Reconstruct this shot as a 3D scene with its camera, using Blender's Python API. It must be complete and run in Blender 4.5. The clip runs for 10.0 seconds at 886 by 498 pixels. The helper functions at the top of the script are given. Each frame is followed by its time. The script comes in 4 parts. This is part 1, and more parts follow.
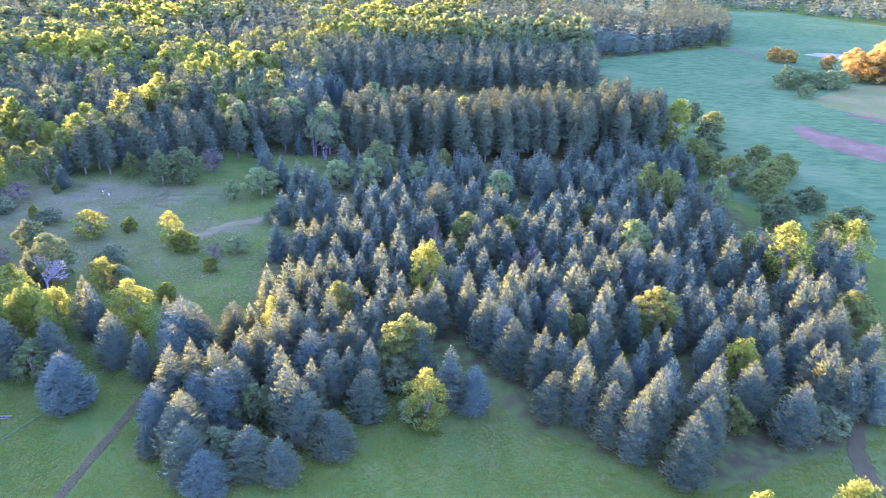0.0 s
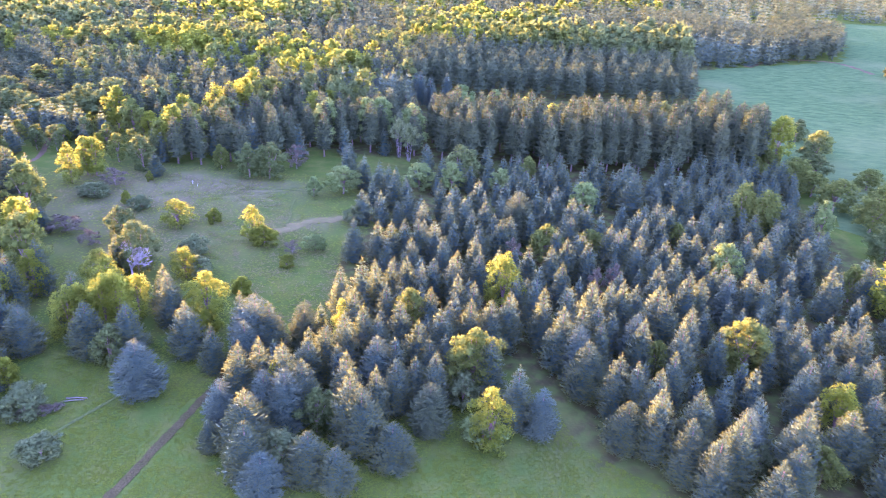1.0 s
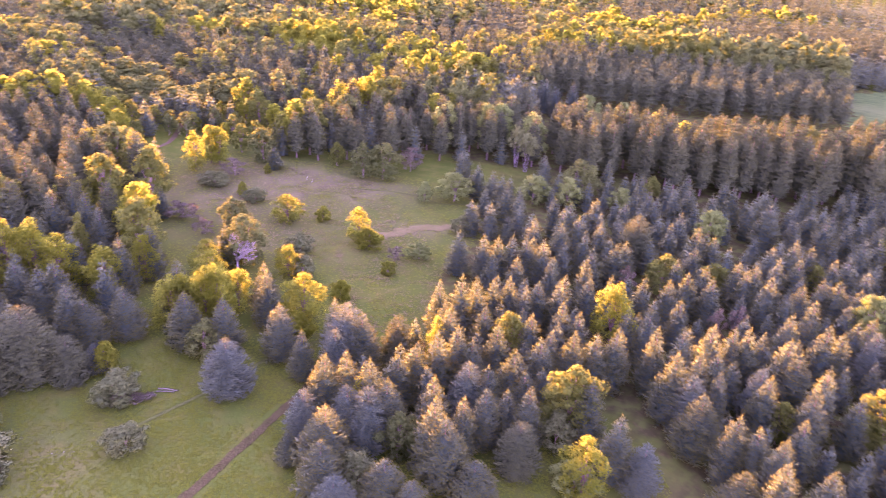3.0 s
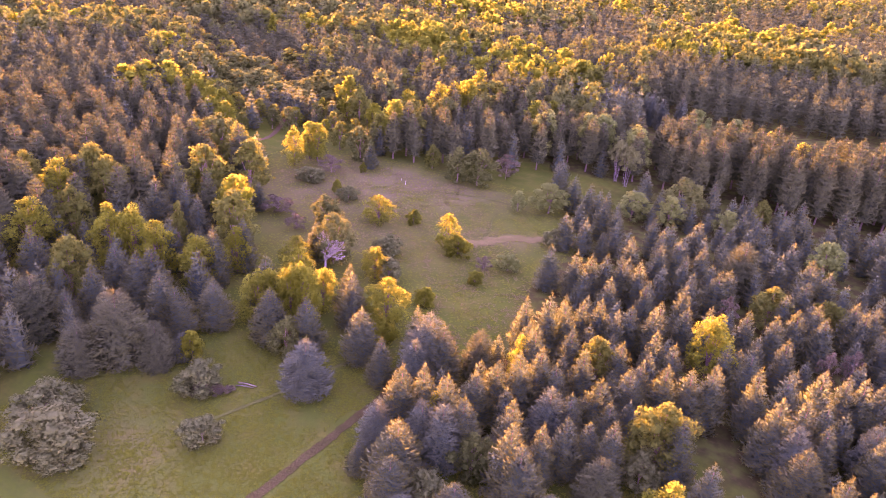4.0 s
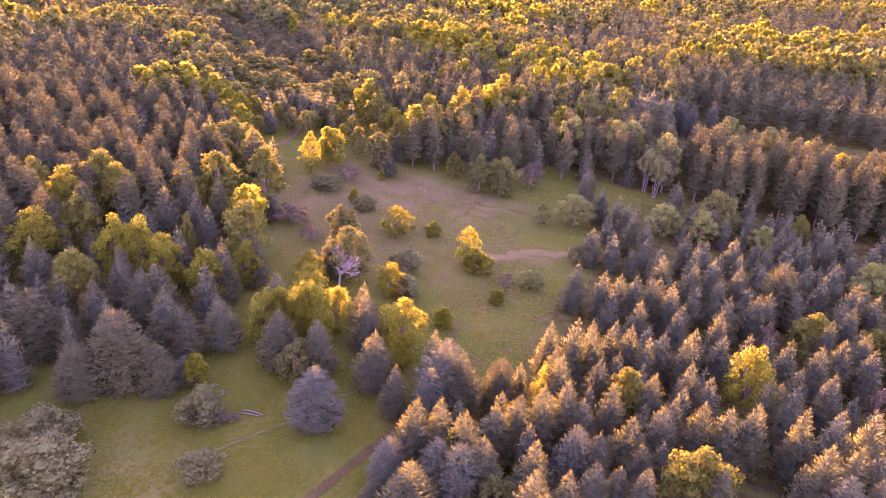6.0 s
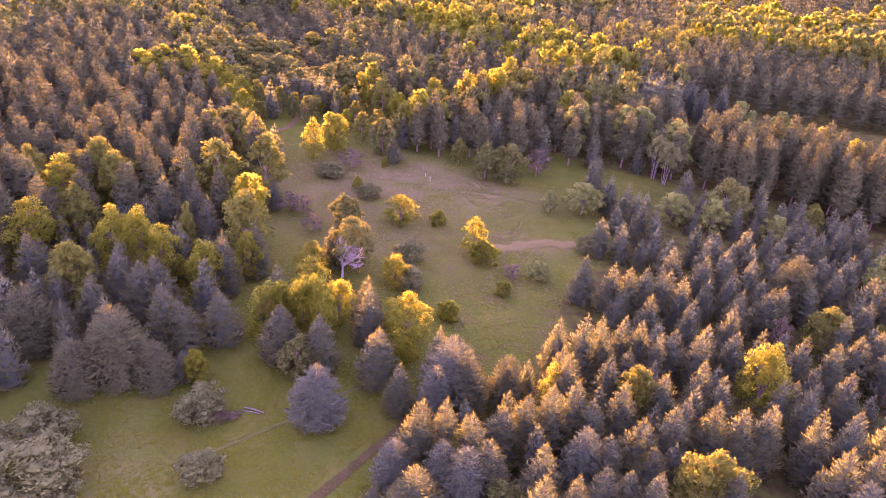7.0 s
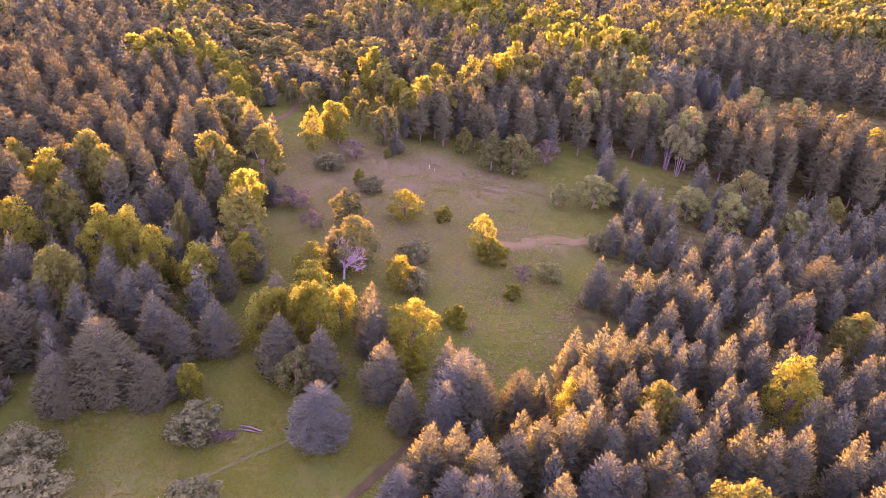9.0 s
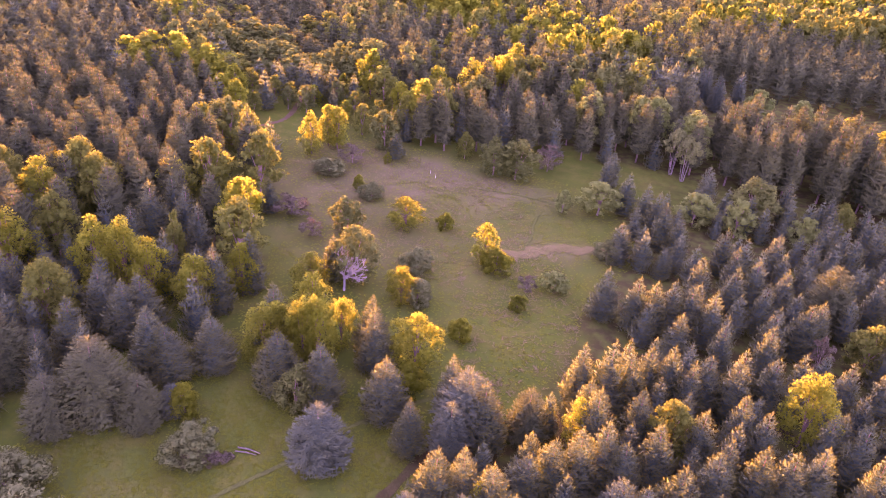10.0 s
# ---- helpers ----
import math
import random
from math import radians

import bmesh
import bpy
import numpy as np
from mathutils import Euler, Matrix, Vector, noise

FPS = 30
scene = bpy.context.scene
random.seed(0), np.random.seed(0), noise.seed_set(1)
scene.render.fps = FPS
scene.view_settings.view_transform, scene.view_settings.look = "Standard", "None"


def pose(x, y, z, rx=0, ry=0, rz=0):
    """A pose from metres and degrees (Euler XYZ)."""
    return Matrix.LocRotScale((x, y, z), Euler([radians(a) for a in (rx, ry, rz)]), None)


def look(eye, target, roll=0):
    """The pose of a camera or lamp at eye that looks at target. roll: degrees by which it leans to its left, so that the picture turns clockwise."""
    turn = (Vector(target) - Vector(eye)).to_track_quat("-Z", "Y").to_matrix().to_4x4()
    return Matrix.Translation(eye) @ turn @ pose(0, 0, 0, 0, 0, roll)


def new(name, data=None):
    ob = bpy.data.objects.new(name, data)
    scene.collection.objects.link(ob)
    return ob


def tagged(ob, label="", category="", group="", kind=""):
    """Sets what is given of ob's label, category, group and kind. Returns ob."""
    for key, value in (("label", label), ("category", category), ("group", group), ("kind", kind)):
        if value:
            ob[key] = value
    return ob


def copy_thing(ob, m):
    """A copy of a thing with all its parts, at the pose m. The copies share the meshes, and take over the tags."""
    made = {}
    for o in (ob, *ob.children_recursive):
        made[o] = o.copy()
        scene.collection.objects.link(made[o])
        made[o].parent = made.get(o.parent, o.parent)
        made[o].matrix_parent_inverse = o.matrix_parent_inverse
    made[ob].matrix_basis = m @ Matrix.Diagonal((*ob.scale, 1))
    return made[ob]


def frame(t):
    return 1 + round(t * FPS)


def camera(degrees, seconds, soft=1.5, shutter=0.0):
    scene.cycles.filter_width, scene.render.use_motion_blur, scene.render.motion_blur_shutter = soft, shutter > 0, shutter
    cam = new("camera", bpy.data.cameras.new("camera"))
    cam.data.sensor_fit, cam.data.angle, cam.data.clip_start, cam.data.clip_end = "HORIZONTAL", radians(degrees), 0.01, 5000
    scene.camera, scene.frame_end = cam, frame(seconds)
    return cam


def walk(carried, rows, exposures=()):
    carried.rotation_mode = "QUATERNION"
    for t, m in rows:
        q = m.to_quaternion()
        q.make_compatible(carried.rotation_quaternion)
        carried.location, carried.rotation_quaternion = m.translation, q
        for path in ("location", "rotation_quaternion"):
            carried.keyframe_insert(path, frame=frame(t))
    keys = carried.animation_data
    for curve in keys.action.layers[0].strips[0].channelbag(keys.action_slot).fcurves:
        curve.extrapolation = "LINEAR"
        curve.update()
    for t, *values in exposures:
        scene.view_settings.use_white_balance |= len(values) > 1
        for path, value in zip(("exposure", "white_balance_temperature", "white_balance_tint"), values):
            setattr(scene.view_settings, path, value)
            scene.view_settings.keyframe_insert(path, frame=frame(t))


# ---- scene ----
cam = camera(63.2, 10.0, soft=1.0, shutter=0.4)
PATH = [
    (0, (4.23, -13.304, 50.895), (4.125, -11.48, 50.079), 1.5),
    (0.5, (4.378, -11.764, 50.851), (4.167, -9.95, 50.035), 2.0),
    (1, (4.483, -10.216, 50.797), (4.156, -8.42, 49.98), 2.4),
    (1.5, (4.52, -8.746, 50.743), (4.125, -6.964, 49.924), 2.7),
    (2, (4.441, -7.368, 50.696), (4.022, -5.591, 49.879), 2.7),
    (2.5, (4.212, -5.947, 50.651), (3.741, -4.184, 49.832), 2.9),
    (3, (3.863, -4.391, 50.608), (3.237, -2.68, 49.782), 3.6),
    (3.2, (3.662, -3.788, 50.596), (2.972, -2.103, 49.769), 4.0),
    (4.3, (2.175, -0.579, 50.447), (1.302, 1.014, 49.611), 4.6),
    (4.5, (1.895, -0.022, 50.44), (1.017, 1.569, 49.605), 4.6),
    (5, (1.165, 1.302, 50.437), (0.276, 2.887, 49.603), 4.6),
    (5.5, (0.41, 2.55, 50.451), (-0.487, 4.132, 49.618), 4.6),
    (7, (-1.962, 5.99, 50.603), (-2.856, 7.543, 49.715), 4.6),
    (7.5, (-2.794, 7.08, 50.642), (-3.682, 8.623, 49.73), 4.6),
    (8, (-3.717, 8.141, 50.67), (-4.598, 9.675, 49.737), 4.6),
    (8.5, (-4.749, 9.258, 50.696), (-5.627, 10.791, 49.759), 4.6),
    (9, (-5.822, 10.41, 50.709), (-6.7, 11.944, 49.772), 4.6),
    (9.5, (-6.91, 11.546, 50.722), (-7.785, 13.081, 49.784), 4.6),
    (10, (-8.011, 12.677, 50.728), (-8.883, 14.213, 49.789), 4.6),
]
walk(cam, [(t, look(eye, target, roll)) for t, eye, target, roll in PATH],
     [(0.0, 5.63, 5080, 98), (1.0, 5.77, 5500, 112), (2.0, 5.92, 6250, 134), (2.5, 5.9, 6650, 148), (3.2, 5.69, 7150, 160), (4.5, 5.4, 7600, 171), (10.0, 5.4, 7600, 165)])

# ---- light ----
SUN_AZ, SUN_EL = 51.7, 3.6   # degrees left of +y, and above the horizon
world = bpy.data.worlds.new("evening_sky")
world.use_nodes = True
scene.world = world
sky = world.node_tree.nodes.new("ShaderNodeTexSky")
sky.sky_type, sky.sun_disc = "NISHITA", False
sky.sun_elevation, sky.sun_rotation = radians(SUN_EL), radians(-SUN_AZ)
sky.air_density, sky.dust_density, sky.ozone_density = 1.0, 0.6, 2.0
world.node_tree.links.new(sky.outputs[0], world.node_tree.nodes["Background"].inputs[0])
world.node_tree.nodes["Background"].inputs[1].default_value = 0.15
to_sun = Vector((-math.sin(radians(SUN_AZ)) * math.cos(radians(SUN_EL)), math.cos(radians(SUN_AZ)) * math.cos(radians(SUN_EL)), math.sin(radians(SUN_EL))))
sun = new("sun", bpy.data.lights.new("sun", "SUN"))
sun.data.energy, sun.data.angle, sun.data.color = 2.3, radians(0.6), (1.0, 0.54, 0.012)
sun.matrix_world = look(to_sun * 300, (0, 0, 0))


# ---- materials ----
def nodes_of(name):
    m = bpy.data.materials.new(name)
    m.use_nodes = True
    t = m.node_tree
    return m, t, t.nodes["Principled BSDF"], t.nodes["Material Output"]


def node(t, kind, **values):
    n = t.nodes.new(kind)
    for key, value in values.items():
        n.inputs[key.replace("_", " ")].default_value = value
    return n


def mix(t, a, b, f):
    n = t.nodes.new("ShaderNodeMix")
    n.data_type = "RGBA"
    for socket, value in ((n.inputs[6], a), (n.inputs[7], b), (n.inputs[0], f)):
        if isinstance(value, bpy.types.NodeSocket):
            t.links.new(value, socket)
        elif isinstance(value, tuple):
            socket.default_value = (*value, 1)
        else:
            socket.default_value = value
    return n.outputs[2]


def ramp(t, value, low, high):
    n = t.nodes.new("ShaderNodeMapRange")
    n.inputs[1].default_value, n.inputs[2].default_value = low, high
    t.links.new(value, n.inputs[0])
    return n.outputs[0]


def plus(t, a, b, how="ADD"):
    n = t.nodes.new("ShaderNodeMath")
    n.operation, n.use_clamp = how, True
    for k, value in enumerate((a, b)):
        if isinstance(value, bpy.types.NodeSocket):
            t.links.new(value, n.inputs[k])
        else:
            n.inputs[k].default_value = value
    return n.outputs[0]


def noisy(t, scale, detail=3.0, where="Object"):
    c = t.nodes.new("ShaderNodeTexCoord")
    n = node(t, "ShaderNodeTexNoise", Scale=scale, Detail=detail)
    t.links.new(c.outputs[where], n.inputs[0])
    return n.outputs[0]


def attribute(t, name):
    n = t.nodes.new("ShaderNodeAttribute")
    n.attribute_name = name
    return n.outputs[2]


def foliage(name, dark, light, tip, through_share, gloss=0.03, uneven=0.5):
    """Needles or leaves: two greens that vary from tree to tree and spray to spray, paler young tips that can carry sun
    yellow, light shining through.
    """
    m, t, bsdf, out = nodes_of(name)
    info = t.nodes.new("ShaderNodeObjectInfo")
    geo = t.nodes.new("ShaderNodeNewGeometry")
    tone = plus(t, info.outputs["Random"], attribute(t, "tone"))
    c = mix(t, dark, light, tone)
    c = mix(t, c, light, plus(t, plus(t, noisy(t, 0.9), 0.6, "MULTIPLY"), 0.0))
    c = mix(t, c, tuple(v * 0.55 for v in dark), plus(t, ramp(t, geo.outputs["Random Per Island"], 0.45, 1.0), uneven, "MULTIPLY"))
    c = mix(t, c, tip, plus(t, plus(t, attribute(t, "tip"), 0.92, "MULTIPLY"), 0.0))
    t.links.new(c, bsdf.inputs["Base Color"])
    bsdf.inputs["Roughness"].default_value = 0.9
    bsdf.inputs["Specular IOR Level"].default_value = gloss
    tr = t.nodes.new("ShaderNodeBsdfTranslucent")
    t.links.new(c, tr.inputs[0])
    mx = t.nodes.new("ShaderNodeMixShader")
    mx.inputs[0].default_value = through_share
    t.links.new(bsdf.outputs[0], mx.inputs[1])
    t.links.new(tr.outputs[0], mx.inputs[2])
    t.links.new(mx.outputs[0], out.inputs[0])
    return m


def bark(name, a, b, scale=4.0):
    m, t, bsdf, out = nodes_of(name)
    c = mix(t, a, b, ramp(t, noisy(t, scale, 5.0), 0.35, 0.65))
    t.links.new(c, bsdf.inputs["Base Color"])
    bsdf.inputs["Roughness"].default_value = 0.9
    bump = node(t, "ShaderNodeBump", Strength=0.6, Distance=0.03)
    t.links.new(noisy(t, scale * 5, 4.0), bump.inputs["Height"])
    t.links.new(bump.outputs[0], bsdf.inputs["Normal"])
    return m


# spruce tips: pale young growth, with the gold of low sun mixed into the colour
SPRUCE = foliage("spruce_needles", (0.023, 0.073, 0.056), (0.045, 0.112, 0.082), (0.108, 0.126, 0.012), 0.60, 0.02, 0.6)
BLUE_SPRUCE = foliage("blue_spruce_needles", (0.025, 0.072, 0.053), (0.048, 0.108, 0.078), (0.080, 0.118, 0.044), 0.45, 0.03, 0.6)
PINE = foliage("pine_needles", (0.022, 0.048, 0.028), (0.040, 0.072, 0.038), (0.058, 0.090, 0.024), 0.34, 0.02, 0.4)
LEAVES = foliage("broad_leaves", (0.060, 0.116, 0.024), (0.094, 0.150, 0.028), (0.132, 0.172, 0.024), 0.58, 0.02, 0.25)
# green leaves of sunlit trees, with the sun's yellow put into the colour
SUNLIT_LEAVES = foliage("sunlit_leaves", (0.090, 0.160, 0.022), (0.135, 0.205, 0.020), (0.180, 0.230, 0.014), 0.74, 0.02, 0.25)
OLIVE_LEAVES = foliage("olive_leaves", (0.046, 0.096, 0.026), (0.074, 0.128, 0.034), (0.104, 0.150, 0.036), 0.50, 0.02, 0.25)
WILLOW_LEAVES = foliage("willow_leaves", (0.062, 0.118, 0.040), (0.092, 0.152, 0.052), (0.115, 0.170, 0.056), 0.45, 0.02, 0.25)
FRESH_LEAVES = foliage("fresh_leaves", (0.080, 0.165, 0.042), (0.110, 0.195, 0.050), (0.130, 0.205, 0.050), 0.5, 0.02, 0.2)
# evening sun put into the leaf colour as orange-gold
GOLD_LIT_LEAVES = foliage("gold_lit_leaves", (0.18, 0.155, 0.022), (0.25, 0.195, 0.030), (0.29, 0.235, 0.035), 0.50, 0.02, 0.25)
MAUVE_TWIGS = foliage("mauve_twigs", (0.066, 0.068, 0.038), (0.096, 0.096, 0.054), (0.115, 0.115, 0.064), 0.2)
BARK = bark("grey_brown_bark", (0.10, 0.075, 0.055), (0.19, 0.15, 0.12))
PINE_BARK = bark("pine_bark", (0.07, 0.05, 0.04), (0.13, 0.09, 0.07))
PALE_BARK = bark("pale_bark", (0.11, 0.10, 0.085), (0.19, 0.175, 0.155), 2.0)
BLEACHED = bark("bleached_wood", (0.055, 0.054, 0.036), (0.09, 0.088, 0.060), 3.0)
DEAD_BARK = bark("dead_branches", (0.14, 0.145, 0.115), (0.22, 0.225, 0.18), 2.0)
BLADE = foliage("grass_blades", (0.043, 0.096, 0.008), (0.068, 0.122, 0.010), (0.094, 0.130, 0.016), 0.45, 0.0, 0.5)
REED = foliage("dry_stalks", (0.074, 0.082, 0.028), (0.110, 0.104, 0.040), (0.13, 0.12, 0.05), 0.30)
PETAL = bark("white_petals", (0.50, 0.50, 0.44), (0.60, 0.60, 0.54))


def soil(name, a, b, c, big, small, bump=0.5):
    m, t, bsdf, out = nodes_of(name)
    col = mix(t, a, b, ramp(t, noisy(t, big, 5.0), 0.38, 0.62))
    col = mix(t, col, c, plus(t, ramp(t, noisy(t, small, 4.0), 0.45, 0.75), 0.7, "MULTIPLY"))
    t.links.new(col, bsdf.inputs["Base Color"])
    bsdf.inputs["Roughness"].default_value, bsdf.inputs["Specular IOR Level"].default_value = 1.0, 0.0
    b = node(t, "ShaderNodeBump", Strength=bump, Distance=0.12)
    t.links.new(noisy(t, small * 1.6, 6.0), b.inputs["Height"])
    t.links.new(b.outputs[0], bsdf.inputs["Normal"])
    return m


def meadow():
    """Grass with dry grey-brown patches and needle litter under the planted trees."""
    m, t, bsdf, out = nodes_of("meadow_grass")
    col = mix(t, (0.027, 0.063, 0.008), (0.040, 0.074, 0.009), ramp(t, noisy(t, 0.09, 4.0), 0.35, 0.65))
    col = mix(t, col, (0.064, 0.076, 0.014), plus(t, ramp(t, noisy(t, 0.35, 6.0), 0.44, 0.68), 0.8, "MULTIPLY"))
    col = mix(t, col, (0.038, 0.074, 0.014), plus(t, ramp(t, noisy(t, 1.1, 6.0), 0.38, 0.78), 0.22, "MULTIPLY"))
    col = mix(t, col, (0.026, 0.056, 0.012), plus(t, ramp(t, noisy(t, 2.6, 3.0), 0.40, 0.66), 0.55, "MULTIPLY"))
    ragged = plus(t, attribute(t, "dry"), ramp(t, noisy(t, 0.18, 4.0), 0.15, 0.85), "MULTIPLY")
    col = mix(t, col, (0.082, 0.082, 0.036), plus(t, ragged, 1.3, "MULTIPLY"))
    floor = mix(t, (0.034, 0.032, 0.012), (0.040, 0.066, 0.014), ramp(t, noisy(t, 0.5, 6.0), 0.42, 0.60))
    floor = mix(t, floor, (0.064, 0.052, 0.020), plus(t, ramp(t, noisy(t, 1.7, 5.0), 0.55, 0.72), 0.6, "MULTIPLY"))
    col = mix(t, col, floor, plus(t, attribute(t, "litter"), 1.0, "MULTIPLY"))
    t.links.new(col, bsdf.inputs["Base Color"])
    bsdf.inputs["Roughness"].default_value, bsdf.inputs["Specular IOR Level"].default_value = 1.0, 0.0
    b = node(t, "ShaderNodeBump", Strength=0.2, Distance=0.12)
    t.links.new(noisy(t, 3.0, 8.0), b.inputs["Height"])
    t.links.new(b.outputs[0], bsdf.inputs["Normal"])
    return m


def marsh():
    """Tall marsh grass, laid in long wind streaks."""
    m, t, bsdf, out = nodes_of("marsh_grass")
    c = t.nodes.new("ShaderNodeTexCoord")
    warp = node(t, "ShaderNodeMapping", Rotation=(0, 0, 0.35), Scale=(0.20, 0.50, 1.0))
    t.links.new(c.outputs["Object"], warp.inputs[0])
    streak = node(t, "ShaderNodeTexNoise", Scale=1.0, Detail=7.0, Roughness=0.65, Distortion=0.6)
    t.links.new(warp.outputs[0], streak.inputs[0])
    col = mix(t, (0.020, 0.062, 0.018), (0.046, 0.098, 0.026), ramp(t, streak.outputs[0], 0.34, 0.66))
    col = mix(t, col, (0.085, 0.125, 0.040), plus(t, ramp(t, noisy(t, 0.02, 4.0), 0.52, 0.75), 0.6, "MULTIPLY"))
    t.links.new(col, bsdf.inputs["Base Color"])
    bsdf.inputs["Roughness"].default_value, bsdf.inputs["Specular IOR Level"].default_value = 1.0, 0.0
    b = node(t, "ShaderNodeBump", Strength=0.9, Distance=0.9)
    t.links.new(streak.outputs[0], b.inputs["Height"])
    t.links.new(b.outputs[0], bsdf.inputs["Normal"])
    return m


MEADOW = meadow()
MARSH = marsh()
DIRT = soil("trodden_earth", (0.037, 0.034, 0.012), (0.048, 0.043, 0.016), (0.032, 0.046, 0.011), 0.6, 2.4)
SAND = soil("pale_bare_soil", (0.070, 0.052, 0.024), (0.098, 0.072, 0.036), (0.045, 0.068, 0.020), 0.12, 0.7)
STUBBLE = soil("mown_stubble", (0.064, 0.086, 0.020), (0.096, 0.096, 0.028), (0.050, 0.080, 0.020), 0.08, 0.6)
WORN = soil("worn_turf", (0.070, 0.072, 0.024), (0.088, 0.084, 0.032), (0.045, 0.078, 0.015), 0.35, 1.6)
DITCH = soil("damp_dark_sedge", (0.034, 0.054, 0.014), (0.044, 0.070, 0.016), (0.050, 0.090, 0.018), 0.5, 2.0)


def water():
    m, t, bsdf, out = nodes_of("pond_water")
    bsdf.inputs["Base Color"].default_value = (0.07, 0.075, 0.09, 1)
    bsdf.inputs["Roughness"].default_value, bsdf.inputs["Specular IOR Level"].default_value = 0.7, 0.08
    b = node(t, "ShaderNodeBump", Strength=0.12, Distance=0.05)
    t.links.new(noisy(t, 1.5, 3.0), b.inputs["Height"])
    t.links.new(b.outputs[0], bsdf.inputs["Normal"])
    return m


WATER = water()


# ---- mesh helpers ----
rng = np.random.default_rng(7)


def mesh_of(name, verts, tris, material, tip=None, tone=None, shade=None):
    """A mesh from arrays of corners and triangles, with what varies its colour."""
    verts, tris = np.asarray(verts, dtype=np.float32).reshape(-1, 3), np.asarray(tris, dtype=np.int32).reshape(-1, 3)
    if shade is not None:
        a, b, c = verts[tris[:, 0]], verts[tris[:, 1]], verts[tris[:, 2]]
        wrong = np.einsum("ij,ij->i", np.cross(b - a, c - a), shade[tris[:, 0]] + shade[tris[:, 1]] + shade[tris[:, 2]]) < 0
        tris = np.where(wrong[:, None], tris[:, ::-1], tris)
    me = bpy.data.meshes.new(name)
    me.vertices.add(len(verts))
    me.vertices.foreach_set("co", verts.ravel())
    me.loops.add(tris.size)
    me.loops.foreach_set("vertex_index", tris.ravel())
    me.polygons.add(len(tris))
    me.polygons.foreach_set("loop_start", np.arange(0, tris.size, 3, dtype=np.int32))
    for key, values in (("tip", tip), ("tone", tone)):
        if values is not None:
            me.attributes.new(key, "FLOAT", "POINT").data.foreach_set("value", np.asarray(values, dtype=np.float32))
    me.materials.append(material)
    me.update(calc_edges=True)
    if shade is not None:
        me.polygons.foreach_set("use_smooth", np.ones(len(tris), dtype=bool))
        me.normals_split_custom_set_from_vertices(shade)
    return me


def tube(points, radii, sides=6):
    """A tapered stem along points: corners and triangles."""
    points = [Vector(p) for p in points]
    v, f = [], []
    for k, p in enumerate(points):
        way = (points[min(k + 1, len(points) - 1)] - points[max(k - 1, 0)]).normalized()
        a = way.orthogonal().normalized()
        b = way.cross(a)
        for s in range(sides):
            w = 2 * math.pi * s / sides
            v.append(p + (a * math.cos(w) + b * math.sin(w)) * radii[k])
    for k in range(len(points) - 1):
        for s in range(sides):
            i, j = k * sides + s, k * sides + (s + 1) % sides
            f += [(i, j, j + sides), (i, j + sides, i + sides)]
    return [tuple(p) for p in v], f


def joined(pieces):
    v, f = [], []
    for pv, pf in pieces:
        f += [tuple(i + len(v) for i in tri) for tri in pf]
        v += pv
    return v, f


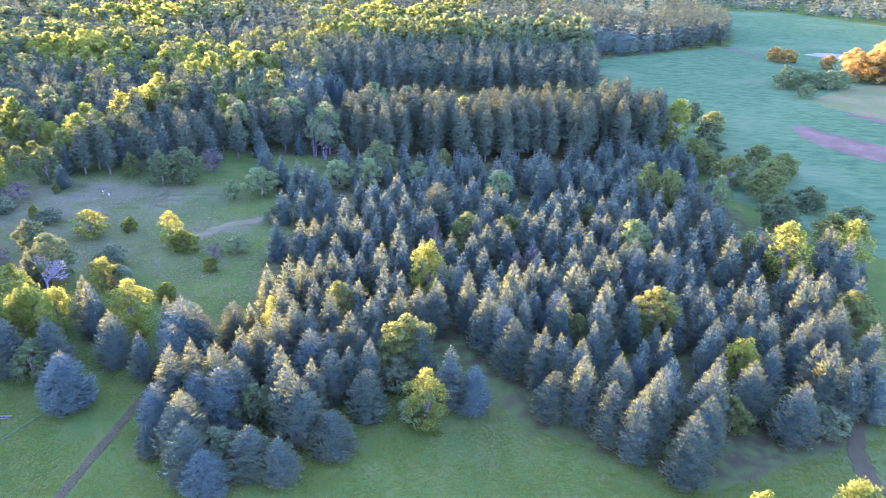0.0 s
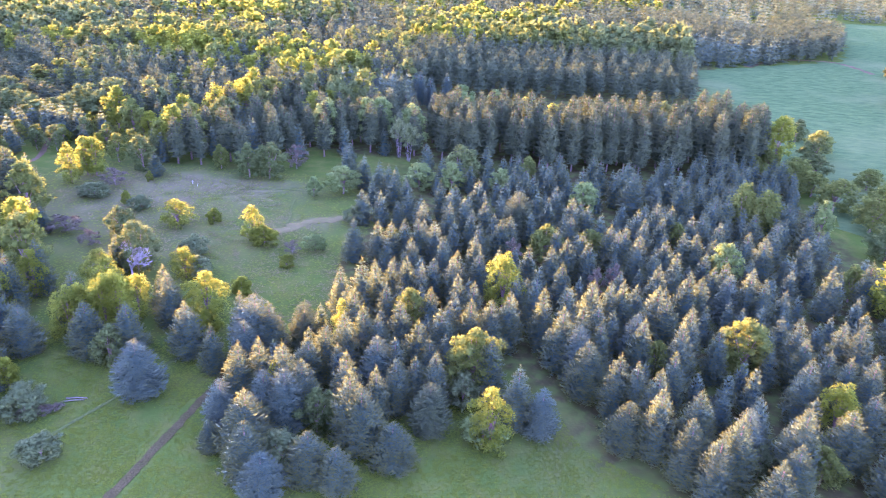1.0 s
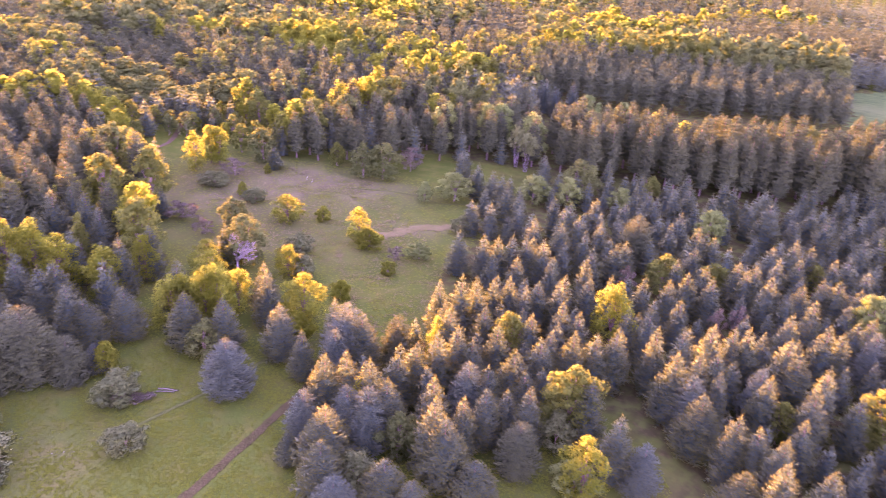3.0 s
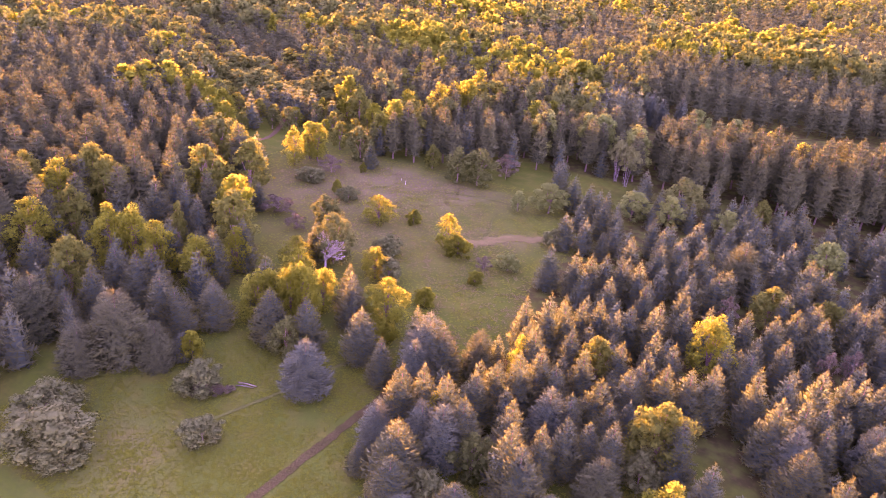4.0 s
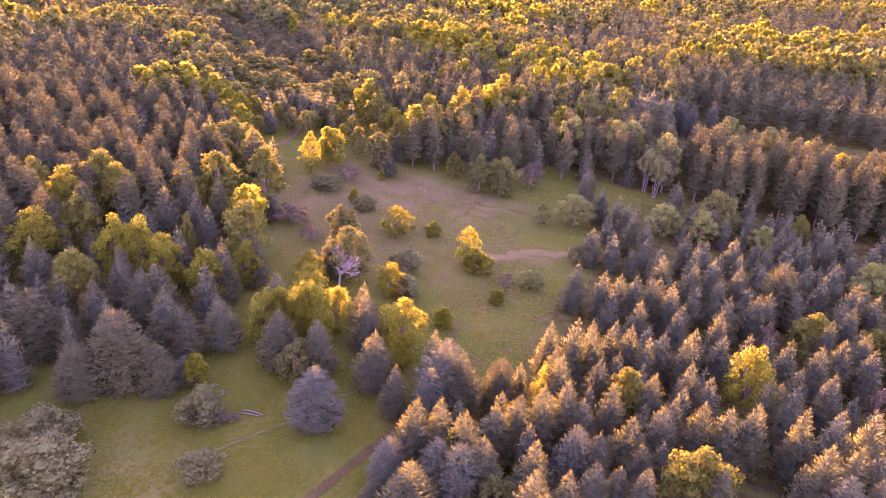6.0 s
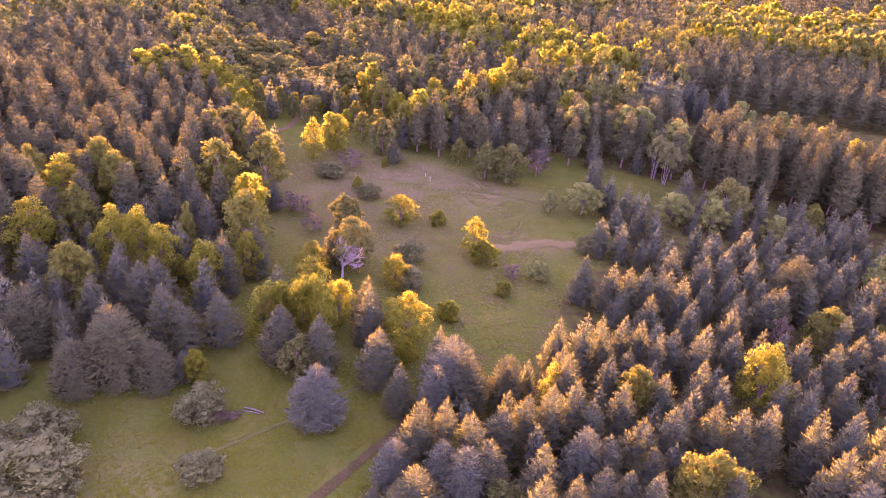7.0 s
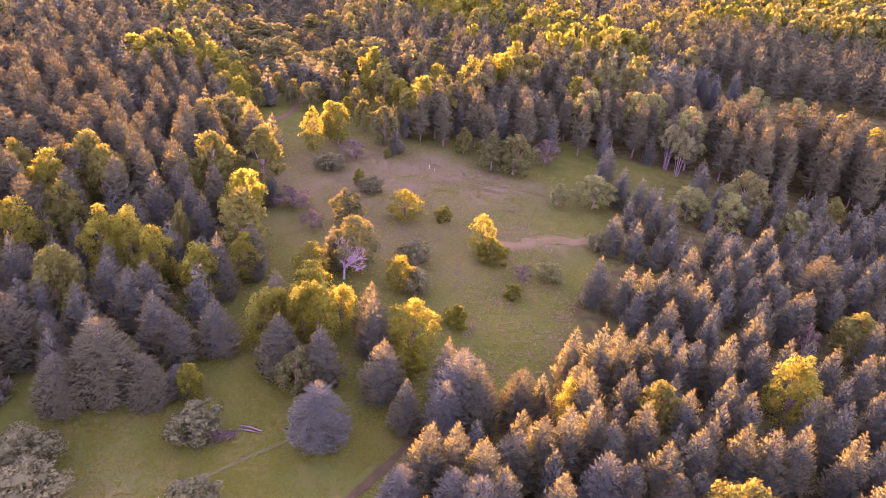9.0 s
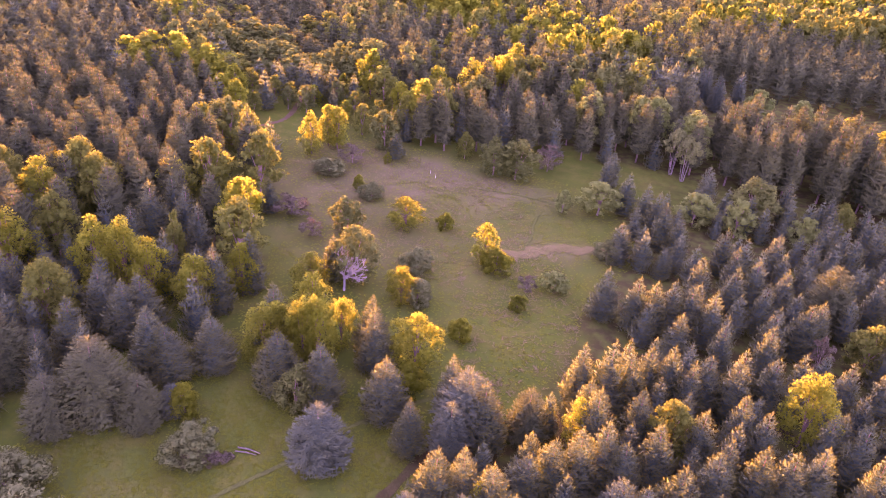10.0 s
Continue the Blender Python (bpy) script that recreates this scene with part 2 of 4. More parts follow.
# ---- tree shapes ----
def spruce_crown(seed, full=1.0, levels=24, most=11, spray=0.80, low=0.05, spread=0.315, round_off=0.72, least=5, core=True):
    """A spruce 1 m high and about 0.27 m in radius: whorls of drooping boughs whose sprays end in fine upturned fingers."""
    g = np.random.default_rng(seed)
    v, f, tips = [], [], []
    up = np.array([0, 0, 1.0])

    def tri(a, b, c, ta, tb, tc):
        f.append((len(v), len(v) + 1, len(v) + 2))
        v.extend((a, b, c))
        tips.extend((ta, tb, tc))

    for lv in range(levels):
        u = lv / (levels - 1)
        z = low + (0.97 - low) * u ** 0.95
        reach = full * spread * (1 - u) ** round_off * (0.62 + 0.38 * min(1, u * 4.5) ** 0.7) + 0.010
        count = int(round(least + most * (1 - u) ** 0.6))
        turn = g.uniform(0, 6.28)
        for k in range(count):
            w = turn + 6.283 * k / count + g.normal(0, 0.16)
            r = reach * g.uniform(0.66, 1.12)
            out = np.array([math.cos(w), math.sin(w), 0.0])
            side = np.array([-math.sin(w), math.cos(w), 0.0])
            drop = g.uniform(0.08, 0.32) * (1 - 0.9 * u)
            z0 = z + g.uniform(-.014, .014)
            spine = [out * r * s + up * (z0 - drop * r * (s ** 1.2) + 0.35 * r * max(0, s - 0.6) ** 1.3) for s in (0.30, 0.60, 0.83, 1.0)]
            width = (r * g.uniform(0.20, 0.36) + 0.008) * spray
            for s in range(3):
                a, b = spine[s], spine[s + 1]
                wide = width * (1.15, 1.0, 0.7)[s]
                for hand in (-1, 1):
                    c = b + side * hand * wide * g.uniform(0.7, 1.25) + up * wide * g.uniform(-0.45, 0.35)
                    tri(a, a * 0.45 + b * 0.55 - up * wide * 0.12, c, 0.05 + 0.15 * s, 0.1 + 0.2 * s, 0.4 + 0.2 * s)
                c = b + up * wide * g.uniform(0.45, 1.15) + side * g.normal(0, 0.55) * wide
                tri(a - side * wide * .16, a * 0.4 + b * 0.6 + side * wide * 0.16, c, 0.1, 0.25, 0.45 + 0.18 * s)
            tri(spine[2] - side * width * .2, spine[2] + side * width * .2, spine[3] + up * 0.010 * g.uniform(0, 1.8) + out * r * 0.06, 0.5, 0.5, 1.0)
    for k in range(6):
        w = k * 1.047
        b = np.array([0.011 * math.cos(w), 0.011 * math.sin(w), 0.90 + 0.012 * k])
        tri(b, np.array([-b[0] * .5, b[1], 0.90]), b + np.array([b[0] * .8, b[1] * .8, 0.045 + .004 * k]), .5, .5, 1)
    p = np.array(v).reshape(-1, 3, 3)
    face = np.cross(p[:, 1] - p[:, 0], p[:, 2] - p[:, 0])
    face /= np.linalg.norm(face, axis=1, keepdims=True) + 1e-12
    mid = p.mean(axis=1) * np.array([1, 1, 0])
    mid /= np.linalg.norm(mid, axis=1, keepdims=True) + 1e-9
    face *= np.where(np.einsum("ij,ij->i", face, mid + 0.6 * up) < 0, -1, 1)[:, None]
    soft = mid * 0.6 + up * 0.3 + face * 0.85
    soft = np.repeat(soft / np.linalg.norm(soft, axis=1, keepdims=True), 3, axis=0)
    if not core:
        return np.array(v), np.array(f), np.array(tips), soft
    n = 11
    base = len(v)
    for lvl, (z, r) in enumerate(((low * 0.9, spread * 0.36), (low + 0.22, spread * 0.36), (0.52, spread * 0.20))):
        v.extend(np.array([r * full * g.uniform(.85, 1.12) * math.cos(6.283 * k / n), r * full * g.uniform(.85, 1.12) * math.sin(6.283 * k / n), z]) for k in range(n))
    v.append(np.array([0, 0, 0.74]))
    tips.extend([0] * (3 * n + 1))
    for lvl in range(2):
        for k in range(n):
            a, b = base + lvl * n + k, base + lvl * n + (k + 1) % n
            f.extend(((a, b, b + n), (a, b + n, a + n)))
    f.extend((base + 2 * n + k, base + 2 * n + (k + 1) % n, base + 3 * n) for k in range(n))
    soft = np.concatenate([soft, np.array(v[base:]) * np.array([3, 3, 0]) + up * 0.3])
    return np.array(v), np.array(f), np.array(tips), soft


def lumps_of(g, count, low, narrow, stout=1.0):
    """Centres and radii of the clumps that make up a crown one metre high and half a metre in radius."""
    out = []
    mid, half, lobe = (low + 0.97) / 2, (0.97 - low) / 2, g.uniform(0, 6.28, 2)
    for k in range(count):
        up = 0.97 - 1.86 * (k + 0.5) / count
        w = 2.39996 * k + g.uniform(-0.35, 0.35)
        level = (1 - up ** 1.4) ** 0.8 if up > 0 else max(0.74, math.sqrt(1 - up * up))
        uneven = 1 + 0.14 * math.sin(2 * w + lobe[0]) + 0.10 * math.sin(3 * w + 4 * up + lobe[1])
        d = g.uniform(0.50, 0.86) * uneven
        r = g.uniform(0.075, 0.15) * stout
        out.append((np.array([math.cos(w) * level * 0.5 * narrow * d, math.sin(w) * level * 0.5 * narrow * d, mid + up * half * (min(d, 0.84) * 1.05 if up > 0 else 1.02)]), r))
    out.append((np.array([g.normal(0, .04), g.normal(0, .04), 0.88]), 0.10))
    out.append((np.array([0, 0, mid]), 0.20 * narrow))
    return out


ICO = bmesh.new()
bmesh.ops.create_icosphere(ICO, subdivisions=1, radius=1.0)
ICO_V, ICO_F = np.array([v.co[:] for v in ICO.verts]), np.array([[v.index for v in q.verts] for q in ICO.faces])
ICO.free()


def blob(c, r, g):
    """The shaded inside of one clump of leaves."""
    return c + ICO_V * np.array([1.1, 1.1, 0.75]) * r * g.uniform(0.75, 1.2, size=(len(ICO_V), 1)), ICO_F


def broad_crown(seed, leaves=4000, lumps=34, low=0.22, narrow=1.0, size=0.020, core=0.56, stout=1.0):
    """A leafy crown 1 m high: clumps of small pointed leaf sprays that reach outwards and up to the light."""
    g = np.random.default_rng(seed)
    cl = lumps_of(g, lumps, low, narrow, stout)
    weight = np.array([r ** 2 for _, r in cl[:-1]])
    pick = g.choice(len(cl) - 1, size=leaves, p=weight / weight.sum())
    d = g.normal(size=(leaves, 3))
    d /= np.linalg.norm(d, axis=1, keepdims=True)
    d[:, 2] = np.where(d[:, 2] < -0.6, -d[:, 2], d[:, 2])
    c0 = np.array([c for c, _ in cl])[pick]
    rr = np.array([r for _, r in cl])[pick]
    depth = g.uniform(0.50, 1.0, size=leaves) ** 0.7 * g.choice([1.0, 1.18], size=leaves, p=[0.85, 0.15])
    centres = c0 + d * (rr * depth)[:, None] * np.array([1.15, 1.15, 0.75])
    along = d * 0.5 + np.array([0, 0, 0.6]) + g.normal(0, 0.6, size=d.shape)
    along /= np.linalg.norm(along, axis=1, keepdims=True)
    across = np.cross(along, g.normal(size=d.shape))
    across /= np.linalg.norm(across, axis=1, keepdims=True) + 1e-9
    s = (size * g.uniform(0.6, 1.5, size=leaves))[:, None]
    flat = np.array([1.1, 1.1, 0.62])
    p = np.stack([centres + flat * q for q in (-along * s * 0.6 - across * s * 0.75, -along * s * 0.6 + across * s * 0.75, along * s)], 1).reshape(-1, 3)
    f = np.arange(3 * leaves).reshape(-1, 3)
    tip = np.repeat(np.clip((depth - 0.72) * 2.4, 0, 1) * g.uniform(0.2, 1, size=leaves), 3)
    face = np.cross(along, across)
    face *= np.where(np.einsum("ij,ij->i", face, d) < 0, -1, 1)[:, None]
    soft = np.repeat(d * 0.75 + face * 0.5 + (centres - np.array([0, 0, 0.42])) * 0.9, 3, axis=0)
    for c, r in cl:
        bv, bf = blob(c, r * core, g)
        soft = np.concatenate([soft, bv - c])
        f = np.concatenate([f, bf + len(p)])
        p = np.concatenate([p, bv])
        tip = np.concatenate([tip, np.zeros(len(bv))])
    return p, f, tip, soft / (np.linalg.norm(soft, axis=1, keepdims=True) + 1e-9)


def broad_stem(seed, low=0.22, narrow=1.0, thick=0.022, limbs=6):
    g = np.random.default_rng(seed)
    cl = lumps_of(np.random.default_rng(seed), 22, low, narrow)
    lean = g.normal(0, 0.012, size=2)
    pieces = [tube([(0, 0, -0.02), (lean[0], lean[1], low * 0.8), (lean[0] * 2, lean[1] * 2, 0.5), (0, 0, 0.85)], [thick * 1.25, thick, thick * .6, thick * .15])]
    for c, _ in cl[:limbs]:
        z0 = low * 0.7 + 0.25 * (c[2] - low)
        pieces.append(tube([(lean[0], lean[1], z0), (c[0] * .5, c[1] * .5, (z0 + c[2]) / 2 + 0.02), tuple(c)], [thick * .55, thick * .35, thick * .1], 5))
    return joined(pieces)


def pine_crown(seed, levels=15, most=5, spray=2.0, least=5, core=True):
    """A plantation pine 1 m high: a narrow column of short level boughs with a blunt top, bare below."""
    return spruce_crown(seed, 1.0, levels, most, spray, 0.20, 0.165, 0.50, least, core)


def pine_stem(seed):
    g = np.random.default_rng(seed)
    pieces = [tube([(0, 0, -0.01), (g.normal(0, .004), g.normal(0, .004), 0.5), (0, 0, 0.96)], [0.0125, 0.009, 0.002])]
    for k in range(9):
        z, w = 0.22 + 0.05 * k, 2.4 * k
        pieces.append(tube([(0, 0, z), (0.075 * math.cos(w), 0.075 * math.sin(w), z + 0.012)], [0.003, 0.001], 4))
    return joined(pieces)


def wide_pine_crown(seed):
    """An open-grown conifer as wide as it is high: long layered boughs down to the ground."""
    return spruce_crown(seed, 1.0, 27, 32, 0.42, 0.03, 0.46, 0.52)


def bare_tree(seed):
    """A leafless tree 1 m high: forking limbs that end in a fan of fine twigs."""
    g = np.random.default_rng(seed)
    pieces = []

    def limb(p, way, length, r, left):
        q = p + way * length
        mid = (p + q) / 2 + Vector(g.normal(0, 0.05 * length, 3))
        pieces.append(tube([p, mid, q], [r, r * .85, r * .66], 5 if left > 2 else 3))
        if left:
            for k in range(4 if left == 5 else 3):
                d = (way + Vector(g.normal(0, 0.62 if left > 3 else 0.42, 3)) * Vector((1.0, 1.0, 0.5)) + Vector((0, 0, 0.12))).normalized()
                limb(q, d, length * g.uniform(0.62, 0.90), r * 0.72, left - 1)

    limb(Vector((0, 0, -0.02)), Vector((0.03, 0, 1)), 0.20, 0.022, 5)
    return joined(pieces)


# ---- ground ----
def rise(x, y):
    """The slight swell of the meadow."""
    fade = np.clip((50.0 - x) / 14.0, 0, 1)
    return fade * (0.22 * np.sin(x * 0.11 + 0.7) * np.cos(y * 0.083) + 0.14 * np.sin(x * 0.23 - y * 0.19))


def inside(x, y, poly):
    hit = np.zeros(np.shape(x), dtype=bool)
    for (ax, ay), (bx, by) in zip(poly, poly[1:] + poly[:1]):
        hit ^= ((ay > y) != (by > y)) & (x < (bx - ax) * (y - ay) / (by - ay + 1e-12) + ax)
    return hit


def bell(x, y, cx, cy, rx, ry):
    return np.exp(-((x - cx) / rx) ** 2 - ((y - cy) / ry) ** 2)


PLANTATION = [(-32, 58), (-20, 53), (-2, 66), (4, 63), (9, 54), (28, 44), (50, 55), (54, 75), (66, 92), (54, 126), (50, 165), (-5, 152), (-38, 128), (-30, 110), (-31, 92), (-27, 76)]
xs = np.concatenate([np.array([-4000, -2000, -1000, -600, -400, -300]), np.arange(-240, 261, 3.0), np.array([320, 450, 700, 1100, 2000, 4000])])
ys = np.concatenate([np.array([-3000, -1500, -700, -300, -100, -40]), np.arange(-10, 401, 3.0), np.array([440, 520, 700, 1000, 2000, 4500])])
gx, gy = np.meshgrid(xs, ys)
near = np.clip(1 - np.maximum(np.abs(gx) / 300, np.abs(gy - 150) / 300), 0, 1) > 0
gz = np.where(near, rise(gx, gy), 0)
cols, rows_n = len(xs), len(ys)
idx = np.arange(cols * rows_n).reshape(rows_n, cols)
quads = np.stack([idx[:-1, :-1], idx[:-1, 1:], idx[1:, 1:], idx[1:, :-1]], -1).reshape(-1, 4)
ground_mesh = mesh_of("ground", np.stack([gx, gy, gz], -1), np.concatenate([quads[:, [0, 1, 2]], quads[:, [0, 2, 3]]]), MEADOW)
dry = bell(gx, gy, -76, 116, 22, 11) + 0.75 * bell(gx, gy, -60, 122, 14, 4) + 0.6 * bell(gx, gy, -85, 100, 12, 8) + 0.9 * bell(gx, gy, -41, 106, 6, 3.5) + 0.4 * bell(gx, gy, 6, 54, 3, 6) \
    + 0.6 * bell(gx, gy, -66, 92, 18, 12) + 0.35 * bell(gx, gy, -52, 33, 8, 6) + 0.5 * bell(gx, gy, 45, 50, 3, 8)
litter = inside(gx, gy, PLANTATION).astype(float) * 0.9 + (gy > 150) * (gx < 60) * (gy - gx * 0.2 > 150) * 0.9 + (gx < -74) * (gy < 78 - (gx + 74) * 0.3) * 0.8 + 0.8 * bell(gx, gy, -15, 145, 22, 10)
ground_mesh.attributes.new("dry", "FLOAT", "POINT").data.foreach_set("value", np.clip(dry, 0, 1).ravel().astype(np.float32))
ground_mesh.attributes.new("litter", "FLOAT", "POINT").data.foreach_set("value", np.clip(litter, 0, 1).ravel().astype(np.float32))
ground_mesh.polygons.foreach_set("use_smooth", [True] * len(ground_mesh.polygons))
tagged(new("ground", ground_mesh), "green meadow grass with dry brown patches and needle litter", "ground", kind="structure")


def strip(name, points, width, material, label, z=0.04, seed=1, ragged=0.25):
    """A path along points, with ragged edges, that follows the ground."""
    g = np.random.default_rng(seed)
    fine = []
    pts = [np.array(p, dtype=float) for p in points]
    for k in range(len(pts) - 1):
        p0, p1, p2, p3 = pts[max(k - 1, 0)], pts[k], pts[k + 1], pts[min(k + 2, len(pts) - 1)]
        steps = max(3, int(np.linalg.norm(p2 - p1) / 0.7))
        for s in np.arange(steps) / steps:
            fine.append(0.5 * (2 * p1 + (p2 - p0) * s + (2 * p0 - 5 * p1 + 4 * p2 - p3) * s * s + (3 * p1 - p0 - 3 * p2 + p3) * s ** 3))
    fine = np.array(fine)
    way = np.gradient(fine, axis=0)
    way /= np.linalg.norm(way, axis=1, keepdims=True)
    side = np.stack([-way[:, 1], way[:, 0]], 1)
    v = []
    for k in range(len(fine)):
        ends = width / 2 * (1 + g.uniform(-ragged, ragged, 2))
        for s, lift in ((-ends[0], 0.0), (-ends[0] * .6, 0.012), (0, 0.02), (ends[1] * .6, 0.012), (ends[1], 0.0)):
            q = fine[k] + side[k] * s
            v.append((q[0], q[1], float(rise(q[0], q[1])) + z + lift))
    f = []
    for k in range(len(fine) - 1):
        for s in range(4):
            a = k * 5 + s
            f += [(a, a + 1, a + 6), (a, a + 6, a + 5)]
    return tagged(new(name, mesh_of(name, v, f, material)), label, name.split("_")[-1], kind="structure")


def patch(name, outline, material, label, z, step=4.0, seed=3, wobble=1.5, flat=False):
    """A patch of another cover with a wandering edge, laid on the ground."""
    g = np.random.default_rng(seed)
    ring = []
    for (ax, ay), (bx, by) in zip(outline, outline[1:] + outline[:1]):
        n = max(1, int(math.hypot(bx - ax, by - ay) / step))
        for k in range(n):
            s = k / n
            ring.append((ax + (bx - ax) * s + g.normal(0, wobble * .4), ay + (by - ay) * s + g.normal(0, wobble * .4)))
    bm = bmesh.new()
    bm.faces.new([bm.verts.new((x, y, 0)) for x, y in ring])
    bmesh.ops.triangulate(bm, faces=bm.faces[:])
    if not flat:
        for cut in range(3):
            long_edges = [e for e in bm.edges if e.calc_length() > 12]
            if long_edges:
                bmesh.ops.subdivide_edges(bm, edges=long_edges, cuts=1)
        bmesh.ops.triangulate(bm, faces=bm.faces[:])
    for vert in bm.verts:
        vert.co.z = z if flat else float(rise(vert.co.x, vert.co.y)) + z
    bm.normal_update()
    for face in bm.faces:
        if face.normal.z < 0:
            face.normal_flip()
    me = bpy.data.meshes.new(name)
    bm.to_mesh(me)
    bm.free()
    me.materials.append(material)
    return tagged(new(name, me), label, name.split("_")[-1], kind="structure")


FIELD = [(96, 92), (74, 104), (61, 122), (57, 142), (55, 160), (55, 193), (56, 212), (44, 237), (47, 307), (85, 335), (124, 366), (142, 430), (158, 552), (212, 552), (262, 470), (330, 420), (380, 260), (300, 100), (150, 60)]
patch("marsh_field", FIELD, MARSH, "lush green marsh grass field with wind-laid streaks", 0.05, 3.0, 3, 3.5, flat=True)
patch("bare_strip", [(92.0, 199.4), (97.6, 202.9), (99.7, 196.1), (104.2, 188.9), (111.3, 182.0), (119.8, 172.8), (111.7, 157.8), (103.9, 166.6), (96.9, 171.9), (93.1, 180.3), (91.3, 189.2)], SAND, "pale bare soil strip with sparse weeds", 0.08, 3.0, 4, 1.0, flat=True)
patch("stubble_patch", [(114.2, 239.7), (123.5, 250.6), (137.1, 265.1), (155.8, 275.0), (186.7, 280.9), (137.8, 194.7), (126.2, 213.2), (119.0, 223.1), (113.6, 229.4)], STUBBLE, "yellowish mown stubble beside the marsh", 0.08, 4.0, 5, 1.5, flat=True)
patch("bare_bank", [(117.5, 221.3), (122.1, 218.3), (126.2, 213.2), (134.3, 199.7), (131.8, 195.0), (123.6, 207.9), (119.7, 215.0), (116.1, 218.1)], SAND, "pale bare soil bank along the marsh", 0.11, 3.0, 6, 1.0, flat=True)
patch("pond", [(152, 346), (160, 337), (169, 333), (182, 341), (177, 349), (162, 353)], WATER, "still pond reflecting the pale sky", 0.08, 3.0, 7, 1.0, flat=True)
strip("tan_margin", [(74, 328), (82, 342), (92, 355), (111, 361), (121, 354), (126, 331)], 2.6, SAND, "tan dry reed margin along the marsh", 0.09, 9, 0.5)
strip("dirt_trail", [(-36.5, 8), (-36, 24), (-35.2, 37), (-34.8, 42), (-34.4, 48.5), (-34.1, 54), (-34.0, 60), (-33.5, 68)], 1.05, DIRT, "narrow trodden dirt trail through the grass", 0.05)
strip("faint_track", [(-47.5, 40), (-45.8, 45.5), (-44.2, 50), (-42.5, 57), (-38, 66)], 0.5, DITCH, "faint dark track in the grass", 0.05, 2)
strip("grassy_ditch", [(-45.5, 103), (-46.3, 108), (-48.2, 113), (-49.3, 118)], 0.4, DITCH, "narrow dark wet ditch in the meadow", 0.06, 3)
strip("meadow_path", [(-62, 119), (-55, 121.5), (-48, 122.2), (-42.5, 121), (-36, 124), (-30, 126)], 0.45, DITCH, "worn path across the meadow", 0.05, 4)
strip("sandy_path", [(-50, 97), (-45.5, 101), (-42, 106.5), (-36, 109.5), (-31, 112)], 2.6, WORN, "sandy worn path across the meadow", 0.05, 5, 0.5)
strip("pale_track", [(-122, 108), (-115.5, 115), (-113, 123), (-117, 132), (-122, 140)], 1.2, SAND, "pale sandy track leading into the wood", 0.06, 6)
strip("side_track", [(43, 34), (45, 46), (47, 55), (52, 63)], 2.0, DIRT, "bare earth track beside the plantation", 0.05, 7)

# ---- tree kinds ----
def kind_of(name, crown, stem, crown_material, stem_material, label, category="tree"):
    """One tree, parted into trunk and crown, that the places below copy."""
    top = new(name)
    top.empty_display_size = 0.3
    for part_name, data, material in (("trunk", stem, stem_material), ("crown", crown, crown_material)):
        if data is None:
            continue
        me = mesh_of(part_name, data[0], data[1], material, data[2] if len(data) > 2 else None, None, data[3] if len(data) > 3 else None)
        ob = new(part_name, me)
        ob.parent = top
    return tagged(top, label, category)


placed = []


def plant(source, x, y, h, r, unit_r, group="", label="", turn=None, z=None):
    """A copy of a kind at its place, scaled to its height and spread."""
    a = rng.uniform(0, 360) if turn is None else turn
    lift = float(rise(x, y)) - 0.05 if z is None else z
    m = pose(x, y, lift, rng.normal(0, 1.0), rng.normal(0, 1.0), a) @ Matrix.Diagonal((r / unit_r, r / unit_r, h, 1))
    ob = copy_thing(source, m)
    placed.append((x, y))
    return tagged(ob, label=label, group=group)


def spruce_stem():
    return tube([(0, 0, -0.01), (0, 0, 0.3), (0, 0, 0.86)], [0.018, 0.013, 0.003])


FINE_SPRUCES = [kind_of("spruce_tree", spruce_crown(s, f, 22, 13, 0.78), spruce_stem(), SPRUCE, PINE_BARK, "blue-green spruce with drooping boughs in a plantation") for s, f in ((11, 1.0), (12, 0.92), (13, 1.06), (14, 0.98), (15, 1.1), (16, 0.9))]
SPRUCES = [kind_of("spruce_tree", spruce_crown(s, f, 17, 9, 1.05), spruce_stem(), SPRUCE, PINE_BARK, "blue-green spruce with drooping boughs in a plantation") for s, f in ((24, 1.0), (25, 0.92), (26, 1.06), (27, 0.98))]
LIGHT_SPRUCES = [kind_of("spruce_tree", spruce_crown(s, f, 13, 7, 1.5), spruce_stem(), SPRUCE, PINE_BARK, "blue-green spruce with drooping boughs in a plantation") for s, f in ((17, 1.0), (18, 0.92), (19, 1.06))]
BLUES = [kind_of("spruce_tree", spruce_crown(s, f, 28, 20, 0.50, round_off=0.54), spruce_stem(), BLUE_SPRUCE, PINE_BARK, "silvery blue spruce with dense drooping boughs") for s, f in ((21, 1.0), (22, 1.06))]
BROADS = [kind_of("broadleaf_tree", broad_crown(s, n, 44, lo, na, size, 0.5), broad_stem(s, lo, na), LEAVES, BARK, "green broadleaf tree with a clumpy crown") for s, lo, na, n, size in ((37, 0.02, 1.0, 8000, 0.0165), (38, 0.03, 1.05, 8000, 0.0165), (31, 0.10, 1.0, 3400, 0.024), (32, 0.12, 0.9, 3400, 0.024), (33, 0.08, 1.1, 3400, 0.024))]
# trees in the sun: part of that light is in their leaf colour
SUNLIT_BROADS = [kind_of("broadleaf_tree", broad_crown(s, n * 7 // 8, 44, lo, na, size, 0.30), broad_stem(s, lo, na), SUNLIT_LEAVES, PINE_BARK, "broadleaf tree with sunlight put into its yellow-green leaf colour") for s, lo, na, n, size in ((47, 0.0, 1.0, 8000, 0.0165), (48, 0.0, 1.05, 8000, 0.0165), (41, 0.02, 1.0, 3400, 0.024), (42, 0.04, 0.9, 3400, 0.024))]
